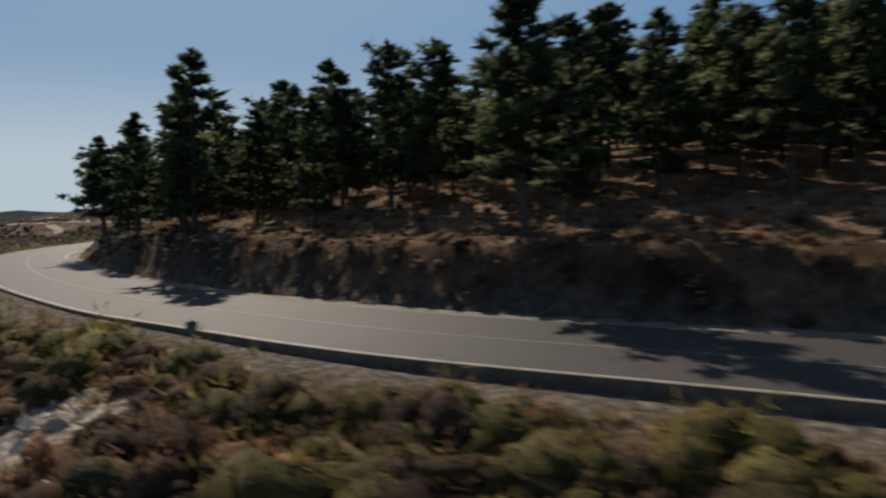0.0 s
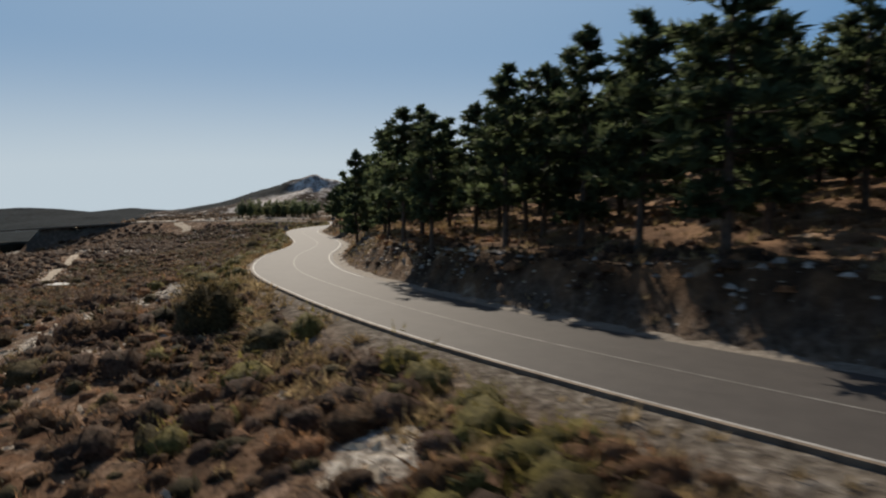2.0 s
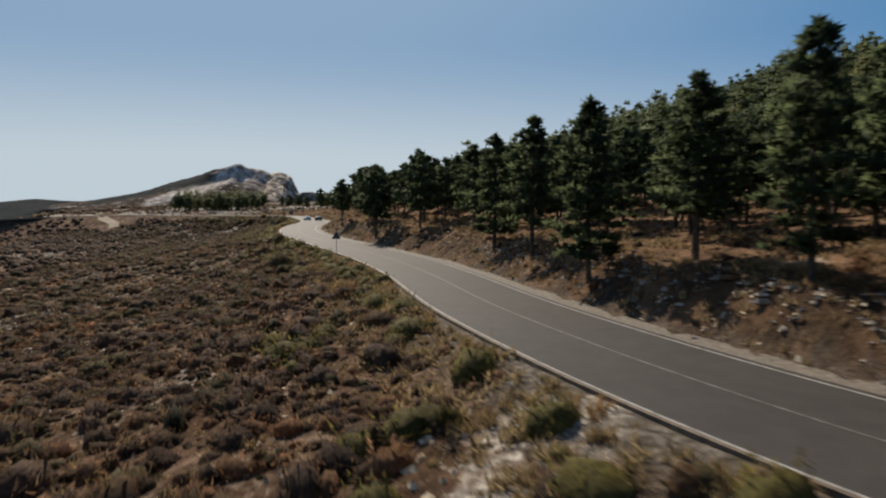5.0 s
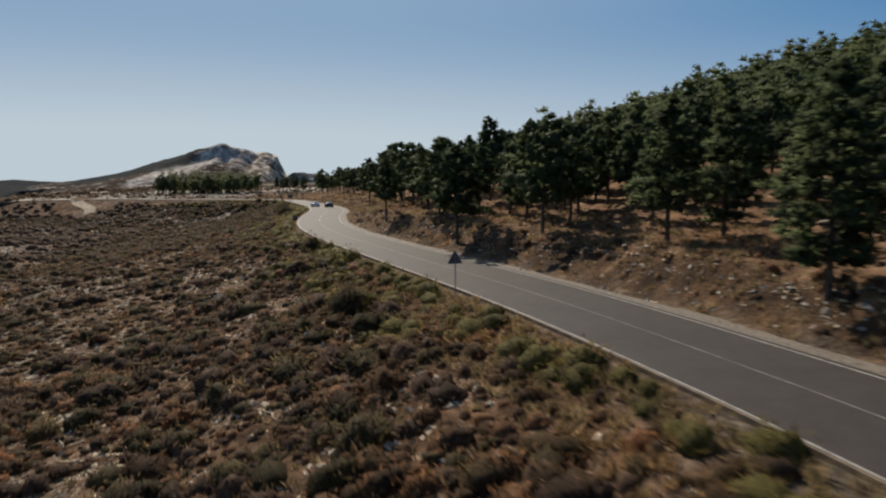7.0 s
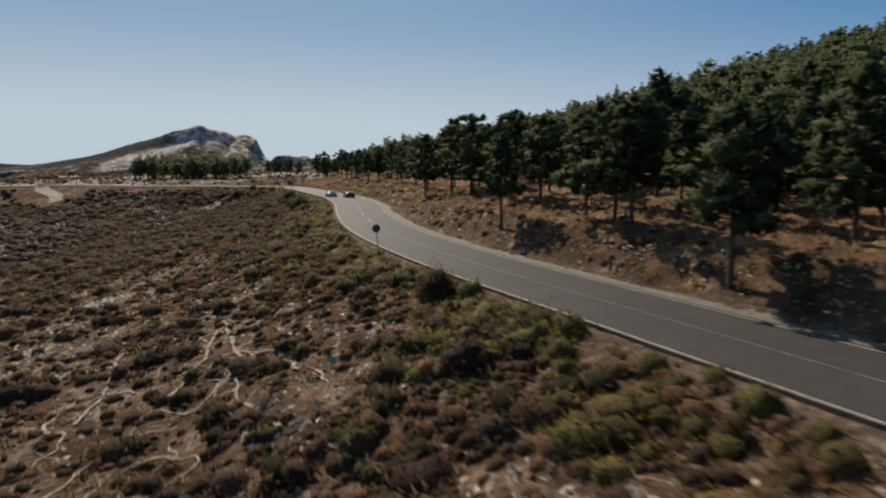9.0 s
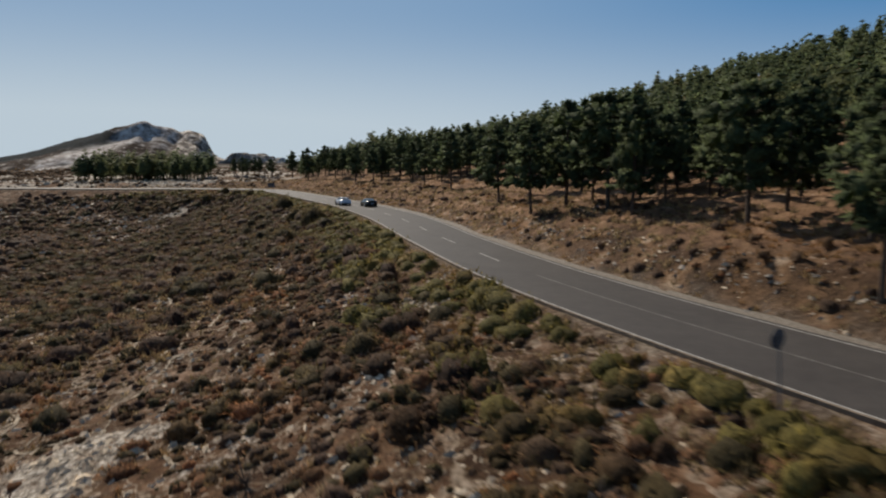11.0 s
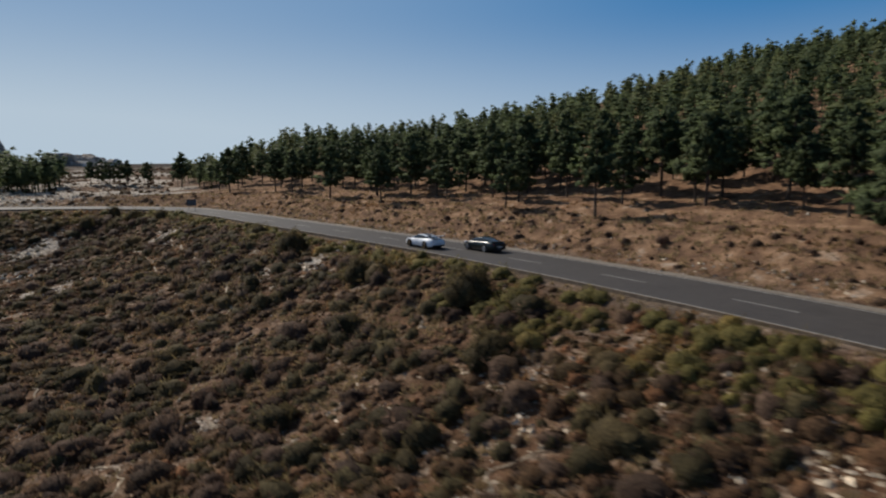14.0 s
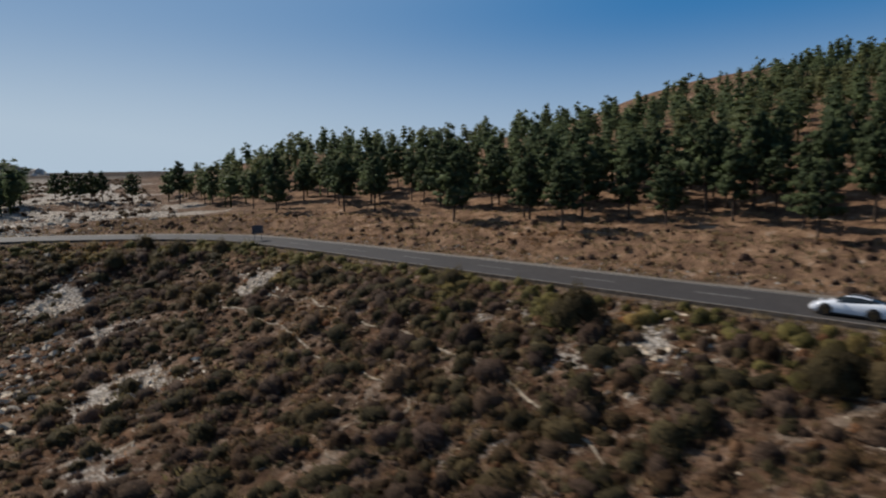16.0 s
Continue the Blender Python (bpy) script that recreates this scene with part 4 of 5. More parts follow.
def pine_shape(seed, levels=12, arms=5, tufts=4, blades_each=15, blade=0.34, broad=1.0, low=0.28, spire=0.7, dense=0.62):
    """A pine 10 m tall: trunk, tiers of limbs, and needle tufts along the outer part of each limb."""
    r = np.random.default_rng(seed)
    lean = r.normal(size=2) * 0.14
    hs = np.linspace(0, 1, 7)
    path = np.c_[lean[0] * np.sin(hs * 2.4), lean[1] * np.sin(hs * 2.0), hs * 9.7 - 0.25]
    wood = [tube(path, 0.16 * (1 - hs) ** 0.8 + 0.02, 7)]
    knots = []
    full = spire * r.uniform(0.8, 1.2)
    for k in range(levels):
        u = (k + r.uniform(-0.25, 0.25)) / (levels - 1)
        u = min(max(u, 0.0), 1.0)
        h = low + (0.965 - low) * u
        base = np.array([np.interp(h, hs, path[:, i]) for i in range(3)])
        reach = broad * (2.75 * (1 - u) ** full + 0.30) * (0.55 + 0.45 * min(1, u * 5 + 0.3)) * r.uniform(0.72, 1.12)
        start = r.uniform(0, 6.3)
        n_arms = arms if u < 0.8 else 4
        for j in range(n_arms):
            a = start + j * 2 * np.pi / n_arms + r.normal() * 0.3
            h_at = h + r.uniform(-0.5, 0.5) * (0.965 - low) / (levels - 1)
            base = np.array([np.interp(h_at, hs, path[:, i]) for i in range(3)])
            L = reach * r.uniform(0.5, 1.1)
            rise = r.uniform(-0.12, 0.22) + 0.55 * u ** 2
            tip = base + np.array([np.cos(a) * L, np.sin(a) * L, rise * L])
            midp = base + (tip - base) * 0.55 + (0, 0, -0.09 * L)
            if L > 0.9:
                wood.append(tube([base, midp, tip], [0.04 * (1 - u) + 0.012, 0.022, 0.008], 3))
            m = tufts if L > 1.2 else max(2, tufts - 1)
            for c in range(m):
                t = 0.34 + 0.68 * (c + r.uniform(0.25, 0.85)) / m
                p = base + (tip - base) * t + r.normal(size=3) * (0.16, 0.16, 0.06) * max(L, 0.6)
                out_way = np.array([np.cos(a), np.sin(a), 0.55])
                knots.append((p, (0.27 + 0.12 * L) * r.uniform(0.75, 1.25), out_way))
    for h, size in ((0.93, 0.34), (0.965, 0.26), (1.0, 0.18)):
        knots.append((np.array([np.interp(h, hs, path[:, i]) for i in range(3)]) + (0, 0, 0.1), size, np.array([0, 0, 1.2])))
    crown, out = [], []
    lump = np.array([(1, 0, 0), (-1, 0, 0), (0, 1, 0), (0, -1, 0), (0, 0, 0.55), (0, 0, -0.35)])
    faces = np.array([(0, 2, 4), (2, 1, 4), (1, 3, 4), (3, 0, 4), (2, 0, 5), (1, 2, 5), (3, 1, 5), (0, 3, 5)])
    for p, size, out_way in knots:
        turn = np.linalg.qr(r.normal(size=(3, 3)) + np.eye(3) * (0, 0, 9))[0]
        knot = lump @ turn * size * dense * r.uniform(0.75, 1.2, (6, 1)) + p
        w = r.normal(size=(blades_each, 3)) * (0.8, 0.8, 0.5) + out_way * 0.55
        w /= np.linalg.norm(w, axis=1)[:, None]
        at = p + w * (size, size, size * 0.5) * r.uniform(0.25, 0.75, (blades_each, 1))
        side = np.cross(w, r.normal(size=(blades_each, 3)))
        side /= np.linalg.norm(side, axis=1)[:, None]
        long = blade * r.uniform(0.7, 1.3, (blades_each, 1)) * (0.7 + size)
        wide = 0.085 * r.uniform(0.7, 1.3, (blades_each, 1)) * (0.26 / blade + 0.3)
        v = np.stack([at - side * wide, at + side * wide, at + w * long], 1).reshape(-1, 3)
        away = (p - (path[3][0], path[3][1], p[2] - 0.7)) / 3
        crown += [(knot, faces), (v, np.arange(3 * blades_each).reshape(-1, 3))]
        out += [knot - p + away * size, np.repeat(w * size + away * size, 3, axis=0)]
    out = np.vstack(out)
    out /= np.linalg.norm(out, axis=1)[:, None] + 1e-6
    v, f = join(*crown)
    return join(*wood), (v, facing(v, f, out)), out


PINES = [pine_shape(20 + i, levels=13, tufts=4, blades_each=15, broad=0.92 + 0.06 * (i % 4), low=(0.17, 0.30, 0.24, 0.36, 0.20, 0.28)[i]) for i in range(6)]
PINES += [pine_shape(40 + i, levels=11, tufts=3, blades_each=11, blade=0.42, broad=1.06 + 0.06 * (i % 4), low=(0.30, 0.38, 0.24, 0.34, 0.30, 0.40)[i], spire=0.5, dense=1.05) for i in range(6)]
PINE_MESH = [(mesh_of("trunk", *w, M_BARK), mesh_of("crown", *c, M_PINE, True)) for w, c, _ in PINES]
for (_, crown_me), (_, _, out) in zip(PINE_MESH, PINES):
    crown_me.normals_split_custom_set_from_vertices(out)


def pine(x, y, tall, k, label="tall dark-green pine with a bare lower trunk"):
    z = float(height([x], [y])[0])
    ob = tagged(new("pine_tree"), label, "tree", "pines of the roadside wood")
    for part_name, me in zip(("trunk", "crown"), PINE_MESH[k]):
        new(part_name, me).parent = ob
    s = tall / 10
    ob.matrix_basis = Matrix.LocRotScale((x, y, z), Euler((0, 0, rng.uniform(0, 6.28))), (s * rng.uniform(0.92, 1.1),) * 2 + (s,))
    return ob


# the front row of the wood, as it stands: x, y, height
FRONT = [(-17.9, 46.6, 9.6), (4.2, 24.4, 9.4), (-2, 38.5, 9.2), (-5.3, 41, 8.2), (-6.6, 44.4, 9.4), (-11.3, 50.8, 9.4), (11.5, 30.8, 8.2), (16.4, 28, 8.6), (15.6, 31.4, 8.2), (10.3, 38, 9.4), (5.1, 34.7, 7.6), (-25.6, 50.8, 7.0),
         (-13.8, 38.4, 10.2), (-16, 42.5, 9), (24, 25.5, 9.5), (30, 20, 9.5), (-9.5, 46.5, 8.5), (-21.5, 47.7, 8.3),
         (-27.8, 61.2, 8.6), (-22.4, 61.6, 8.0), (-19.6, 51.5, 8.8), (-18.6, 59.7, 9), (-36.8, 77.4, 8.7), (-33.1, 73, 7.6), (-31.4, 66.8, 8.4), (-26.7, 68.6, 8.3), (-24.1, 62.8, 8.8),
         (-28, 55.2, 7.9), (-40.4, 96.2, 8.5), (-41.5, 110.9, 8), (-37.9, 111.3, 8), (-38.4, 88, 8.8)]
MIDDLE = [(-43.3, 134.2, 8.5), (-39.1, 134.2, 9), (-32, 106, 8.6), (-30.9, 102.3, 9), (-55.3, 143.0, 8.6), (-53.7, 129.8, 9.2), (-47.4, 130.4, 9), (-47.5, 121, 9), (-38.1, 129.8, 9), (-61.8, 151.8, 7.4), (-56.5, 145.8, 7.2),
          (-54.8, 141, 8.4), (-62.3, 176, 8.6), (-59, 166, 8.6), (-67.4, 187, 8), (-49, 152.5, 10), (-66.8, 204.8, 9.2), (-62.4, 207.3, 9), (-63.9, 187.6, 9.6), (-61.5, 183.2, 9.8), (-57.8, 201.4, 9), (-54.6, 194.4, 10)]
LATER = [(-85.3, 288.2, 8.6), (-81.1, 271.2, 7.6), (-79.2, 280, 7.8), (-73.6, 263.6, 5.4), (-72, 248.4, 6.4), (-68.8, 234.4, 8.8), (-57.6, 232.6, 9), (-59, 229.6, 9), (-75.2, 275, 8.8), (-56, 240, 9.6), (-66, 265, 10), (-62, 262, 10), (-52, 226, 10),
         (-91.3, 313.2, 8.4), (-85.5, 316.2, 7.6), (-79, 281.5, 7.2), (-68.6, 268.6, 6.2), (-63.4, 264.6, 6.6), (-68.4, 252, 6.4), (-63.4, 248.5, 8), (-74, 295, 8.2), (-80, 302, 8.5), (-60.6, 254.8, 9)]
LAST = [(-109.5, 371, 9.2), (-104, 361.5, 7.8), (-118.6, 381, 7.0), (-99.6, 323, 9), (-95.8, 340, 9.5), (-110.7, 383, 7), (-89, 306, 7.6), (-70, 288, 8.8),
        (-134.6, 394, 6.6), (-132, 397, 7.2), (-129.4, 392.5, 6.6), (-127, 396, 7.4), (-124.6, 393, 7.2)]
stand = []
for k, (x, y, tall) in enumerate(FRONT + MIDDLE + LATER + LAST):
    stand.append((x, y))
    pine(x, y, tall * (1.10 if y < 115 else 1.0 if y < 150 else 1.06), k % 6 if y < 115 else 6 + k % 6)


def wood(n, lo, hi, ylo, yhi, gap, fewer=None):
    out = []
    for x, y in scatter(n, lo, hi, ylo, yhi, fewer):
        if all((x - a) ** 2 + (y - b) ** 2 > gap * gap for a, b in stand):
            stand.append((x, y))
            out.append((x, y))
    return out


def front_gap(x, y, back_off=0.0):
    """The wood keeps back from the road except near its first bend."""
    d = beside(x, y)[0] - 3.3
    edge_of = 4.0 + 7.0 * smooth(38, 24, y) + 3.5 * smooth(60, 100, y) + 3 * smooth(150, 180, y) + 6.5 * smooth(190, 225, y)
    return smooth(edge_of - 1, edge_of + 4 + 10 * smooth(70, 110, y), d - back_off)


first = wood(6000, 4.5, 40, 6, 335, 4.2, lambda x, y: front_gap(x, y) * (1 - 0.6 * smooth(75, 55, y) * smooth(5, -5, x)))
first.sort(key=lambda p: float(beside([p[0]], [p[1]])[0][0]))
for x, y in first[:290]:
    pine(x, y, rng.uniform(7.6, 10.2) + ((0.8 if x > 2 else -0.6) if y < 45 else -1.9 * float(smooth(70, 95, y)) + 0.7 * float(smooth(115, 150, y)) + 0.5 * float(smooth(175, 210, y)) - 0.5 * float(smooth(170, 230, y))), int(rng.integers(0, 6) if y < 80 else rng.integers(6, 12)))
back = first[290:] + wood(26000, 12, 150, -25, 420, 3.6, lambda x, y: front_gap(x, y, 11.0 * smooth(80, 130, y)) * ((x > -104 - 0.1 * (y - 330)) | (y < 320)) * (1 - 0.95 * smooth(118, 160, beside(x, y)[0]) * smooth(200, 270, y)) * (1 - 0.96 * smooth(78, 98, beside(x, y)[0]) * smooth(300, 325, y)))


def far_pine_shape(n):
    """A pine 10 m tall seen from afar: a trunk and stacked rounded lobes of foliage."""
    parts = [tube([(0, 0, -0.3), (0.05, 0, 4), (0, 0.05, 8.5)], [0.17, 0.13, 0.03], 5)]
    lobes = [(rng.normal() * 0.55, rng.normal() * 0.55, h, 1.3 * r * rng.uniform(0.85, 1.2)) for h, r in ((2.9, 1.35), (3.9, 1.75), (5.0, 1.75), (6.2, 1.45), (7.3, 1.1), (8.2, 0.9), (9.0, 0.55))]
    for x, y, h, r in lobes:
        m = int(n * r / 11)
        w = unit(m)
        knot = np.array([(1, 0, 0), (-1, 0, 0), (0, 1, 0), (0, -1, 0), (0, 0, 0.6), (0, 0, -0.5)]) * r * 0.72 + (x, y, h)
        parts.append((knot, np.array([(0, 2, 4), (2, 1, 4), (1, 3, 4), (3, 0, 4), (2, 0, 5), (1, 2, 5), (3, 1, 5), (0, 3, 5)])))
        parts.append(leaves_on(np.array((x, y, h)) + w * (r, r, r * 0.62) * rng.uniform(0.7, 1.08, (m, 1)), w, 0.65, rng.uniform(0.35, 0.7, m), rng.uniform(0.16, 0.32, m)))
    return join(*parts)


FAR_PINES = [far_pine_shape(260) for _ in range(6)]
sown("back_woods", FAR_PINES, np.c_[back, rng.uniform(0.80, 1.10, len(back)) * (1 - 0.08 * smooth(145, 120, np.array(back)[:, 1])) * (1 - 0.24 * smooth(150, 250, np.array(back)[:, 1]))], M_PINE, "dense dark-green pine wood climbing the hillside", "woods", soft=(5.0, 0.3))
grove = np.c_[rng.uniform(-180, -140, 150), rng.uniform(352, 384, 150)]
sown("far_grove", FAR_PINES, np.c_[grove, rng.uniform(0.72, 1.02, len(grove))], M_PINE, "dark pine grove beyond the bend of the road", "woods", soft=(5.0, 0.3))

# ---- the mountain behind, and farther hills ----


def mountain(name, far, outline, label, depth, seed, crag_at=None):
    """A ridge far metres off along y, its crest through outline (x, height), falling towards the road and behind."""
    ox, oh = zip(*outline)
    xs, vs = np.linspace(ox[0], ox[-1], 220), np.linspace(-1, 1, 70)
    A, B = np.meshgrid(xs, vs)
    crest = np.interp(A, ox, oh)
    fall = np.where(B < 0, (1 + B) ** 1.25, (1 - B) ** 1.2)
    yy = far + np.where(B < 0, 1.0, 0.4) * B * depth + 60 * lumps(A, B * depth, 160, seed)
    n = lumps(A, B * depth, 90, seed + 1) * 0.5 + lumps(A, B * depth, 38, seed + 2) * 0.3 + lumps(A, B * depth, 15, seed + 3) * 0.2
    zz = -80 + (crest + 80) * fall + n * 0.07 * (crest + 30) * smooth(0, 0.4, fall)
    if crag_at:
        zz = zz + 6.5 * lumps(A, B * depth, 19, seed + 8) * smooth(-730, -660, A * far / yy) * smooth(-520, -590, A * far / yy) * smooth(0.3, 0.5, fall)
    idx = np.arange(A.size).reshape(A.shape)
    q = np.stack([idx[:-1, :-1], idx[:-1, 1:], idx[1:, 1:], idx[1:, :-1]], -1).reshape(-1, 4)
    me = mesh_of(name, np.stack([A, yy, zz], -1).reshape(-1, 3), q, M_MOUNT, True)
    u = ((A - ox[0]) / (ox[-1] - ox[0])).ravel()
    f = fall.ravel()
    nn = lumps(A, B * depth, 70, seed + 5).ravel()
    if crag_at:
        ax = (A * far / yy).ravel()
        fine = lumps(A, B * depth, 26, seed + 6).ravel()
        give(me, "crag", smooth(-720, -660, ax + 30 * nn) * smooth(0.30, 0.5, f))
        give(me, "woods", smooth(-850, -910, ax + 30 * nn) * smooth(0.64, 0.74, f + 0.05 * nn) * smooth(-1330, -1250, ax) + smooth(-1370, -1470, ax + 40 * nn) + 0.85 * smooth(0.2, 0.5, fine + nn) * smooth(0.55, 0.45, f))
        tongue = np.abs(ax + 772 + (0.9 - f) * 600 + 25 * nn + 18 * fine)
        give(me, "bare", np.maximum(smooth(125, 60, tongue) * smooth(0.25, 0.35, f), 0.8 * smooth(-830, -760, ax) * smooth(0.66, 0.8, f + 0.15 * fine)))
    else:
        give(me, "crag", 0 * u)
        # wooded all over, so the painted blue haze covers these hills
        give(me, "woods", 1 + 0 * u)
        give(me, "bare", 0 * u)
    return tagged(new(name, me), label, "mountain", kind="structure")


mountain("mountain", 2285, [(-2100, -90), (-1700, -62), (-1520, -24), (-1400, 0), (-1267, 10), (-1175, 29), (-1083, 52), (-979, 83), (-875, 107), (-806, 121), (-772, 131), (-754, 132), (-743, 122), (-691, 114), (-668, 98), (-633, 102),
                            (-599, 92), (-582, 56), (-570, 30), (-530, 15), (-420, 4), (-330, -8)], "bare rocky mountain with a crag and wooded ridge", 700, 31, 0.87)
mountain("far_hills", 3300, [(-4200, 30), (-3700, -2), (-3300, -6), (-2950, 10), (-2711, 19), (-2560, 10), (-2400, -5), (-2280, 6), (-2143, 17), (-2000, 9), (-1800, 4), (-1300, -10), (-300, -10), (200, 10)], "dark wooded hills on the horizon, tinted blue as haze", 900, 47)

# a rocky knoll beyond the bend
kx, ky = np.meshgrid(np.linspace(-1, 1, 46), np.linspace(-1, 1, 34))
kr = np.hypot(kx, ky)
top = smooth(1.0, 0.15, kr + 0.22 * lumps(kx * 40, ky * 40, 9, 91) + 0.10 * lumps(kx * 40, ky * 40, 3.2, 92))
kz = -6 + 19.5 * top + 1.6 * lumps(kx * 40, ky * 40, 4.1, 93) * top
ki = np.arange(kx.size).reshape(kx.shape)
me = mesh_of("rocky_knoll", np.stack([-184 + kx * 52, 757 + ky * 40, kz], -1).reshape(-1, 3), np.stack([ki[:-1, :-1], ki[:-1, 1:], ki[1:, 1:], ki[1:, :-1]], -1).reshape(-1, 4), M_MOUNT)
give(me, "crag", np.full(kx.size, 0.9))
give(me, "woods", 0.8 * smooth(0.5, 0.2, top.ravel()))
give(me, "bare", np.zeros(kx.size))
tagged(new("rocky_knoll", me), "grey rocky knoll beyond the bend of the road", "hill", kind="structure")

# ---- things along the road ----
M_STEEL = plain("galvanised_steel", (0.20, 0.20, 0.20), 0.55, 0.6)
M_BACK = plain("sign_back", (0.11, 0.11, 0.115), 0.6, 0.3)
M_SLAB = stone_material("pale_concrete", (0.36, 0.34, 0.31), (0.55, 0.53, 0.49), 0.8)


def part(name, bm, mat, parent, label="", smooth_shade=False):
    me = bpy.data.meshes.new(name)
    bm.to_mesh(me)
    bm.free()
    for m in (mat if isinstance(mat, (list, tuple)) else [mat]):
        me.materials.append(m)
    if smooth_shade:
        me.polygons.foreach_set("use_smooth", np.ones(len(me.polygons), bool))
    ob = new(name, me)
    ob.parent = parent
    if label:
        tagged(ob, label)
    return ob


def box(bm, size, at, bevel=0.0):
    made = bmesh.ops.create_cube(bm, size=1, matrix=Matrix.LocRotScale(at, None, size))
    if bevel:
        edges = list({e for v in made["verts"] for e in v.link_edges})
        bmesh.ops.bevel(bm, geom=edges, offset=bevel, segments=2, affect="EDGES")
    return bm


def rod(bm, r, a, b, sides=10):
    a, b = Vector(a), Vector(b)
    turn = (b - a).to_track_quat("Z", "Y").to_matrix().to_4x4()
    bmesh.ops.create_cone(bm, cap_ends=True, segments=sides, radius1=r, radius2=r, depth=(b - a).length, matrix=Matrix.Translation((a + b) / 2) @ turn)
    return bm


def plate(bm, outline, thick, z):
    """A flat plate with rounded rim lying in the xz plane, centred at height z."""
    vs = [bm.verts.new((x, 0, z + h)) for x, h in outline]
    face = bm.faces.new(vs)
    out = bmesh.ops.extrude_face_region(bm, geom=[face])
    bmesh.ops.translate(bm, vec=(0, thick, 0), verts=[v for v in out["geom"] if isinstance(v, bmesh.types.BMVert)])
    bmesh.ops.recalc_face_normals(bm, faces=bm.faces)
    return bm


def place(ob, x, y, turn=0.0, z=None, tilt=0.0):
    z = float(height([x], [y])[0]) if z is None else z
    ob.matrix_basis = pose(x, y, z, tilt, 0, turn)
    return ob


def ring(r, n, start=0.0):
    return [(r * math.cos(start + 2 * math.pi * i / n), r * math.sin(start + 2 * math.pi * i / n)) for i in range(n)]


def rounded_triangle(side, r=0.05):
    R_ = side / math.sqrt(3) - r
    out = []
    for k in range(3):
        a = math.pi / 2 + k * 2 * math.pi / 3
        out += [(R_ * math.cos(a) + r * math.cos(a + b), R_ * math.sin(a) + r * math.sin(a + b)) for b in (-1.0, -0.5, 0, 0.5, 1.0)]
    return out


def road_sign(name, outline, centre, x, y, turn, label, posts=(0.0,), post_r=0.03, lean=0.0):
    ob = tagged(new(name), label, "road sign")
    plate_ob = part("plate", plate(bmesh.new(), outline, 0.012, centre), M_BACK, ob, "dark unpainted back of the plate")
    half = max(abs(a) for a, _ in outline)
    for h in (-0.12, 0.12):
        part("bracket", box(bmesh.new(), (min(half, 0.9), 0.03, 0.035), (0, -0.016, centre + h), 0.005), M_STEEL, plate_ob)
    for px in posts:
        part("post", rod(bmesh.new(), post_r, (px, -0.05, -0.3), (px, -0.05, centre + 0.2)), M_STEEL, ob, "thin grey steel post")
    place(ob, x, y, turn, tilt=0)
    ob.rotation_euler.rotate(Euler((0, radians(lean), 0)))
    return ob


road_sign("warning_sign", rounded_triangle(0.78), 2.2, -54.6, 105.2, 18, "triangular warning sign on a post, seen from behind")
road_sign("round_sign", ring(0.29, 28), 2.45, -71.2, 144.2, 20, "round road sign on a leaning post, seen from behind", lean=-4)
road_sign("direction_board", [(-0.85, -0.55), (0.85, -0.55), (0.85, 0.55), (-0.85, 0.55)], 1.75, -107.3, 302.1, 22, "dark rectangular road board on two posts", (-0.55, 0.55), 0.04)
road_sign("marker_post", [(-0.14, -0.12), (0.14, -0.12), (0.14, 0.12), (-0.14, 0.12)], 1.15, -5.2, 15.3, 30, "thin marker post with a small dark plate", (0.0,), 0.015)
slab = tagged(new("concrete_slab", None), "pale flat concrete slab lying in the heath", "slab")
part("slab_top", box(bmesh.new(), (4.6, 3.4, 0.4), (0, 0, 0.15), 0.04), M_SLAB, slab)
place(slab, -90.4, 106.5, 8)

# ---- the two sports cars ----


def paint(name, colour, metal):
    m, t, b = material(name, 0.28, metal)
    n = noise_of(t, 1.2, 3)
    t.links.new(ramp(t, n, [(0.3, tuple(c * 0.93 for c in colour)), (0.7, colour)]), b.inputs["Base Color"])
    b.inputs["Coat Weight"].default_value = 0.8
    b.inputs["Coat Roughness"].default_value = 0.06
    return m


M_WHITE = paint("white_car_paint", (0.74, 0.76, 0.80), 0.0)
M_GREEN = paint("dark_green_car_paint", (0.006, 0.012, 0.011), 0.0)
M_GREEN.node_tree.nodes["Principled BSDF"].inputs["Coat Weight"].default_value = 0.35
M_BLACK = plain("black_trim", (0.012, 0.012, 0.013), 0.45)
M_GLASS = material("tinted_glass", 0.04)[0]
M_GLASS.node_tree.nodes["Principled BSDF"].inputs["Base Color"].default_value = (0.012, 0.016, 0.018, 1)
M_GLASS.node_tree.nodes["Principled BSDF"].inputs["Specular IOR Level"].default_value = 0.6
M_TYRE = plain("tyre_rubber", (0.016, 0.016, 0.016), 0.85)
M_BRONZE = plain("bronze_rim", (0.16, 0.105, 0.05), 0.4, 0.8)
M_SILVER = plain("silver_rim", (0.40, 0.40, 0.41), 0.35, 0.85)
M_LAMP = plain("lamp_lens", (0.55, 0.56, 0.58), 0.12)
M_RED = plain("rear_lamp", (0.22, 0.008, 0.010), 0.2)


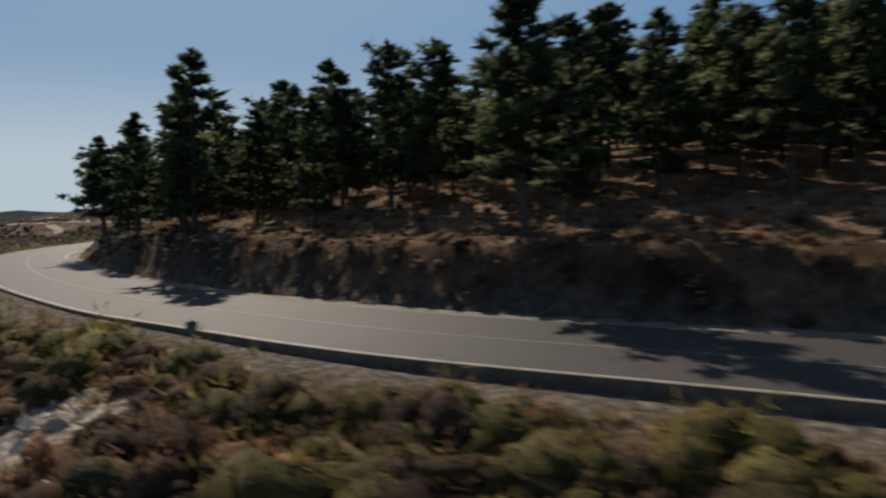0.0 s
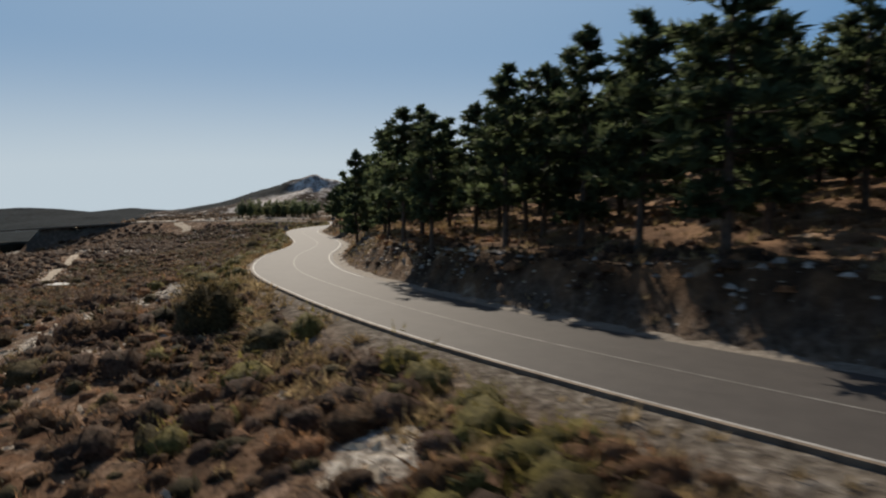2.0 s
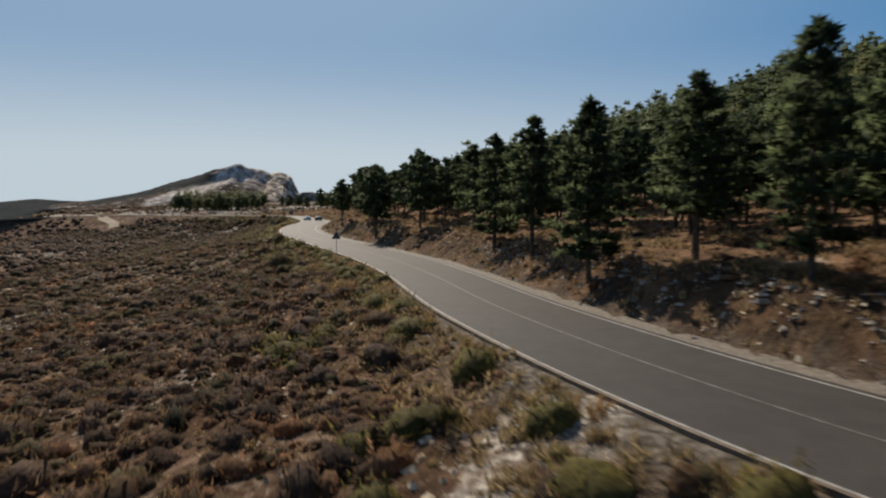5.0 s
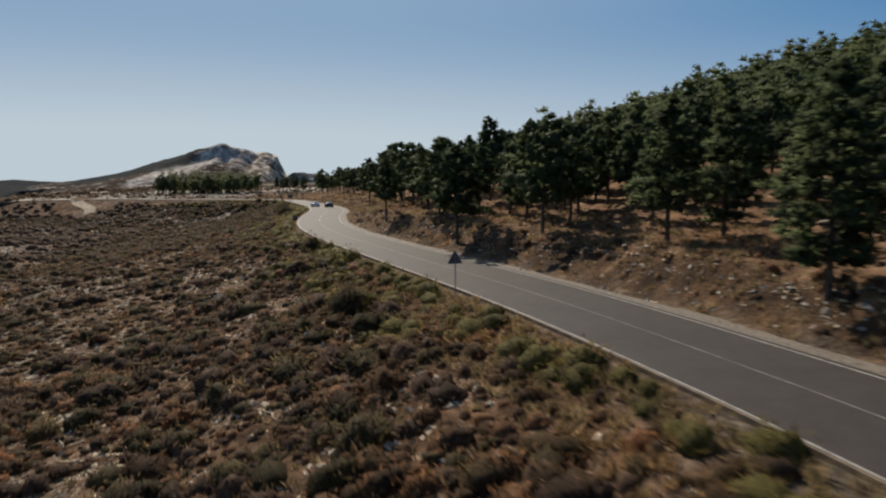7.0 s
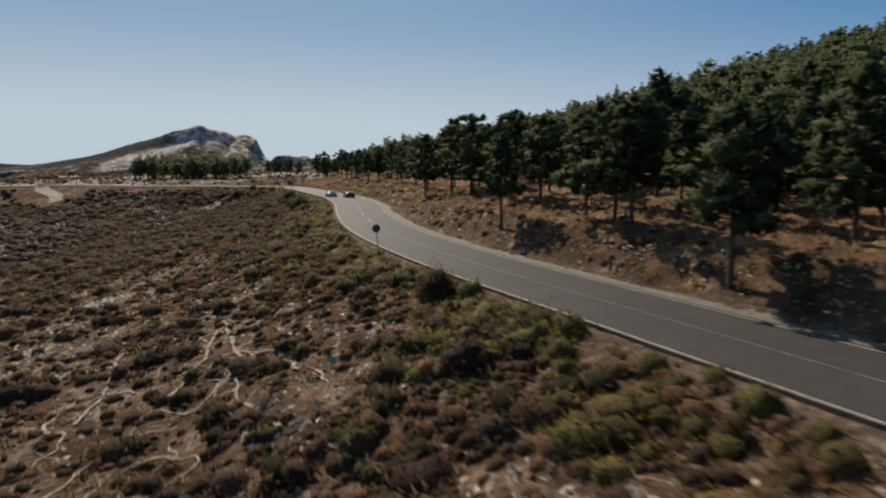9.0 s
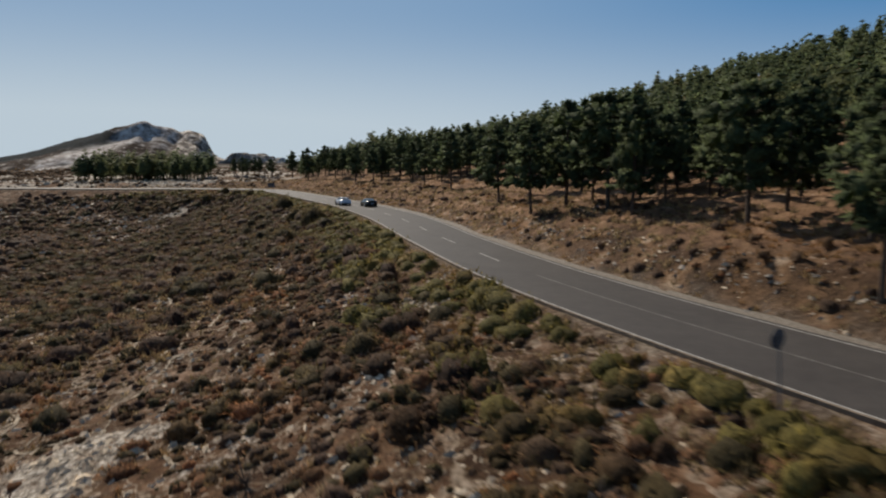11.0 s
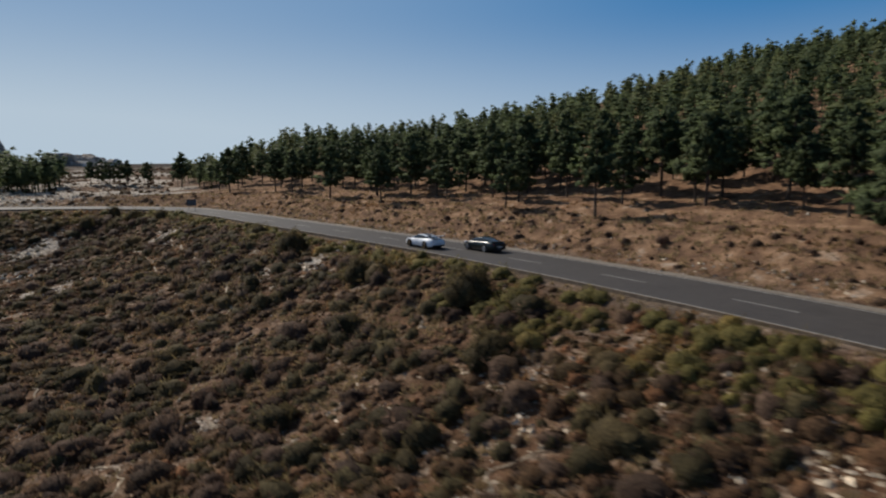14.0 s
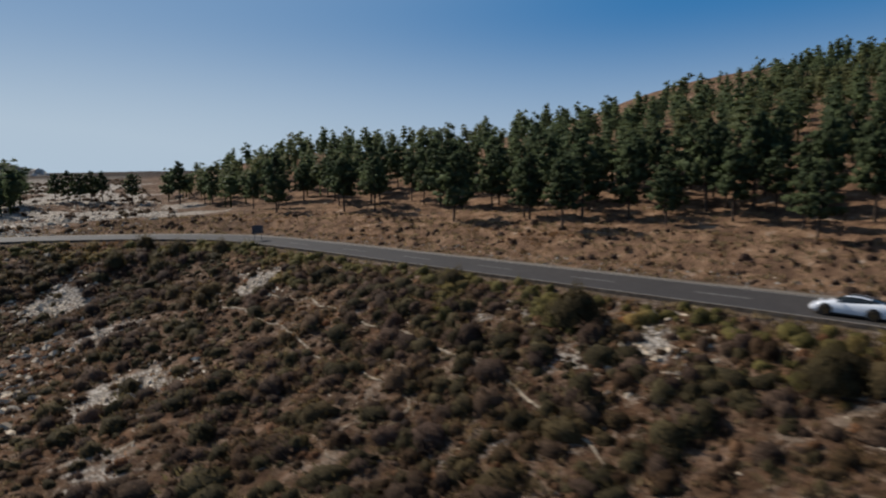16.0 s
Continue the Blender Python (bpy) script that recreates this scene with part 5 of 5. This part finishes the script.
def loft(rows_, close=True, pick=None):
    """Rings of points joined lengthwise; pick(i, j) keeps a face."""
    bm = bmesh.new()
    grid = [[bm.verts.new(p) for p in row] for row in rows_]
    for i in range(len(grid) - 1):
        for j in range(len(grid[0]) - 1):
            if pick is None or pick(i, j):
                bm.faces.new((grid[i][j], grid[i][j + 1], grid[i + 1][j + 1], grid[i + 1][j]))
    if close and pick is None:
        bm.faces.new(list(reversed(grid[0])))
        bm.faces.new(grid[-1])
    loose = [v for v in bm.verts if not v.link_faces]
    bmesh.ops.delete(bm, geom=loose, context="VERTS")
    bmesh.ops.recalc_face_normals(bm, faces=bm.faces)
    return bm


def wheel(parent, x, y, rim_mat, side):
    w = part("wheel", rod(bmesh.new(), 0.20, (x - 0.12, y, 0.34), (x + 0.11 * side, y, 0.34), 20), M_BLACK, parent)
    prof = [(0.235, -0.13), (0.325, -0.135), (0.345, -0.08), (0.345, 0.08), (0.325, 0.135), (0.235, 0.13)]
    rings = [[(x + o, y + r * math.cos(a), 0.345 + r * math.sin(a)) for a in np.linspace(0, 2 * math.pi, 33)] for r, o in prof]
    part("tyre", loft(rings, False), M_TYRE, w, "black low-profile tyre", True)
    bm = bmesh.new()
    for k in range(10):
        a = k * math.pi / 5
        m = Matrix.Translation((x + 0.115 * side, y, 0.345)) @ Matrix.Rotation(a, 4, "X") @ Matrix.Translation((0, 0.14, 0))
        bmesh.ops.create_cube(bm, size=1, matrix=m @ Matrix.Diagonal((0.03, 0.22, 0.035, 1)))
    rod(bm, 0.05, (x + 0.09 * side, y, 0.345), (x + 0.135 * side, y, 0.345), 16)
    rr = [[(x + o * side, y + r * math.cos(a), 0.345 + r * math.sin(a)) for a in np.linspace(0, 2 * math.pi, 33)] for r, o in ((0.235, 0.09), (0.252, 0.12), (0.238, 0.14), (0.222, 0.11))]
    lf = loft(rr, False)
    tmp = bpy.data.meshes.new("tmp")
    lf.to_mesh(tmp)
    lf.free()
    bm.from_mesh(tmp)
    bpy.data.meshes.remove(tmp)
    part("rim", bm, rim_mat, w, "ten-spoke alloy rim")


def sports_car(label, body_mat, rim_mat, wing):
    car = tagged(new("sports_car"), label, "car", "two sports cars on the road")
    # y, half width, underside, top of the flank
    st = [(-2.27, 0.70, 0.42, 0.74), (-2.22, 0.80, 0.30, 0.86), (-2.0, 0.88, 0.22, 0.93), (-1.6, 0.925, 0.18, 0.98), (-1.2, 0.93, 0.17, 1.0), (-0.7, 0.905, 0.16, 0.98), (-0.1, 0.885, 0.16, 0.94),
          (0.5, 0.885, 0.16, 0.90), (0.95, 0.895, 0.16, 0.88), (1.3, 0.90, 0.16, 0.85), (1.65, 0.87, 0.17, 0.78), (1.95, 0.81, 0.18, 0.68), (2.15, 0.71, 0.20, 0.58), (2.27, 0.52, 0.26, 0.48)]
    rings = []
    for y, w, b, t in st:
        h = t - b
        half = [(0, b), (w * 0.86, b), (w * 0.97, b + 0.12 * h), (w, b + 0.38 * h), (w, b + 0.58 * h), (w * 0.965, b + 0.80 * h), (w * 0.88, b + 0.94 * h), (w * 0.70, t), (w * 0.4, t + 0.012), (0, t + 0.015)]
        rings.append([(x, y, z) for x, z in half] + [(-x, y, z) for x, z in reversed(half[:-1])])
    part("body", loft(rings), body_mat, car, "smooth rounded body shell", True)
    # the cabin: y, sill half width, sill height, roof half width, roof height
    cab = [(-1.85, 0.60, 0.95, 0.45, 0.965), (-1.45, 0.70, 0.97, 0.50, 1.07), (-1.0, 0.76, 0.97, 0.54, 1.18), (-0.5, 0.78, 0.96, 0.57, 1.265), (-0.05, 0.79, 0.94, 0.58, 1.29), (0.35, 0.79, 0.92, 0.575, 1.25), (0.75, 0.78, 0.90, 0.57, 1.10), (1.12, 0.74, 0.87, 0.60, 0.90)]
    cr = []
    for y, ws, zs, wr, zr in cab:
        half = [(ws, zs - 0.03), (ws * 0.55 + wr * 0.45, zs * 0.45 + zr * 0.55), (wr, zr - 0.035), (wr * 0.8, zr - 0.008), (0, zr)]
        cr.append([(x, y, z) for x, z in half] + [(-x, y, z) for x, z in reversed(half[:-1])])
    part("roof", loft(cr, False, lambda i, j: 2 <= i <= 4 and 2 <= j <= 5), body_mat, car, "roof panel", True)
    part("side_pillar", loft(cr, False, lambda i, j: i in (0, 6) and j in (0, 1)), body_mat, car, "", True)
    part("side_pillar", loft(cr, False, lambda i, j: i in (0, 6) and j in (6, 7)), body_mat, car, "", True)
    part("windscreen", loft(cr, False, lambda i, j: i >= 5 and 2 <= j <= 5), M_GLASS, car, "dark tinted glass", True)
    part("rear_window", loft(cr, False, lambda i, j: i <= 1 and 2 <= j <= 5), M_GLASS, car, "dark tinted glass", True)
    part("side_window", loft(cr, False, lambda i, j: 1 <= i <= 5 and j in (0, 1)), M_GLASS, car, "dark tinted glass", True)
    part("side_window", loft(cr, False, lambda i, j: 1 <= i <= 5 and j in (6, 7)), M_GLASS, car, "dark tinted glass", True)
    for side in (-1, 1):
        for y in (-1.22, 1.28):
            part("wheel_arch", rod(bmesh.new(), 0.385, (side * 0.70, y, 0.37), (side * 0.938, y, 0.37), 28), M_BLACK, car, "black wheel arch")
            wheel(car, side * 0.835, y, rim_mat, side)
        bm = bmesh.new()
        bmesh.ops.create_uvsphere(bm, u_segments=16, v_segments=10, radius=1, matrix=Matrix.LocRotScale((side * 0.66, 1.93, 0.66), Euler((radians(-35), 0, radians(-side * 15))), (0.12, 0.17, 0.10)))
        part("headlight", bm, M_LAMP, car, "oval clear headlight", True)
        m = part("door_mirror", box(bmesh.new(), (0.17, 0.12, 0.11), (side * 0.95, 0.55, 0.98), 0.03), body_mat, car)
        part("mirror_stalk", rod(bmesh.new(), 0.02, (side * 0.78, 0.55, 0.92), (side * 0.92, 0.55, 0.96), 8), M_BLACK, m)
        part("sill_skirt", box(bmesh.new(), (0.06, 1.7, 0.10), (side * 0.875, 0.03, 0.19), 0.02), M_BLACK, car)
        part("exhaust_pipe", rod(bmesh.new(), 0.05, (side * 0.12, -2.1, 0.33), (side * 0.12, -2.30, 0.33), 14), M_STEEL, car)
    part("light_bar", box(bmesh.new(), (1.50, 0.05, 0.055), (0, -2.235, 0.765), 0.015), M_RED, car, "full-width red light bar")
    part("rear_grille", box(bmesh.new(), (1.1, 0.40, 0.03), (0, -1.92, 0.952), 0.01), M_BLACK, car, "black engine grille")
    part("rear_diffuser", box(bmesh.new(), (1.35, 0.12, 0.17), (0, -2.23, 0.33), 0.03), M_BLACK, car)
    part("front_intake", box(bmesh.new(), (1.15, 0.10, 0.14), (0, 2.17, 0.33), 0.03), M_BLACK, car)
    part("number_plate", box(bmesh.new(), (0.50, 0.02, 0.11), (0, -2.285, 0.55), 0.005), M_LAMP, car, "plain pale plate")
    if wing:
        w = part("rear_wing", box(bmesh.new(), (1.62, 0.30, 0.035), (0, -2.05, 1.24), 0.014), body_mat, car, "raised rear wing")
        for side in (-1, 1):
            part("wing_strut", box(bmesh.new(), (0.03, 0.16, 0.30), (side * 0.42, -2.0, 1.09), 0.008), M_BLACK, w)
            part("end_plate", box(bmesh.new(), (0.02, 0.32, 0.12), (side * 0.82, -2.05, 1.21), 0.006), M_BLACK, w)
            part("bonnet_stripe", box(bmesh.new(), (0.12, 0.75, 0.012), (side * 0.2, 1.42, 0.845), 0.003), M_BLACK, car).rotation_euler = (0, 0, 0)
        part("roof_stripe", loft([[(x, y, z + 0.006) for x, z in ((-0.3, zr - 0.002), (0.3, zr - 0.002))] for y, _, _, _, zr in cab[2:6]], False), M_BLACK, car, "black roof stripe")
    else:
        part("rear_spoiler", box(bmesh.new(), (1.25, 0.28, 0.04), (0, -2.05, 1.0), 0.015), body_mat, car, "low lip spoiler")
        part("roof_panel", loft([[(x, y, z + 0.006) for x, z in ((-0.42, zr - 0.006), (0.42, zr - 0.006))] for y, _, _, _, zr in cab[3:6]], False), M_GLASS, car, "black glass roof panel")
    return car


def park(car, y_at, offset):
    i = int(np.argmin(np.abs(LINE[:, 1] - y_at)))
    p = LINE[i, :2] + RIGHT[i] * offset
    car.matrix_basis = pose(p[0], p[1], LINE[i, 2] + 0.004, 0, 0, math.degrees(math.atan2(-STEP[i, 0], STEP[i, 1])))


park(sports_car("white sports coupe with a raised rear wing and bronze rims", M_WHITE, M_BRONZE, True), 237.0, -1.5)
park(sports_car("dark green sports coupe with silver rims on the road", M_GREEN, M_SILVER, False), 231.5, 1.4)


def big_bush(x, y, r, label, tall=1.05):
    """A single large shrub: bare stems at the base and a dense spiky head."""
    ob = tagged(new("large_bush"), label, "bush")
    v, f = bush_shape(2400, 0.15, 0.035, 16, 6, 0.35, tall, 0.80)
    out = outward(v, 0.1, 0.8)
    me = mesh_of("foliage", v * r, facing(v, f, out), M_DARKBUSH, True)
    me.normals_split_custom_set_from_vertices(out)
    head = new("foliage", me)
    head.parent = ob
    for k in range(5):
        a = k * 1.26
        part("stem", rod(bmesh.new(), 0.03, (0, 0, -0.2), (0.45 * r * math.cos(a), 0.45 * r * math.sin(a), 0.5 * r), 6), M_TWIG, ob)
    return place(ob, x, y)


big_bush(-33.1, 39.9, 1.5, "large dark olive bush standing alone on the slope", 1.2)
big_bush(-60.5, 107.5, 1.5, "tall dark bush beside the road below the kerb")
big_bush(-89.7, 218.5, 2.0, "large dark olive bush below the road edge")
big_bush(-93.8, 233.5, 1.7, "dark olive bush below the road edge")
big_bush(-67.5, 134.0, 1.3, "dark olive bush below the road edge")
big_bush(-97.5, 249.0, 2.0, "large dark olive bush among the heath")
big_bush(-92.5, 209.0, 1.7, "large dark olive bush among the heath")
for bx, by, br in ((-120.5, 309.5, 1.4), (-116.8, 305.2, 1.5), (-112.2, 300.5, 1.3), (-124.3, 304.8, 1.5), (-119.6, 299.6, 1.7), (-99.4, 263.0, 1.4)):
    big_bush(bx, by, br, "dark rounded bush on the slope below the bend")
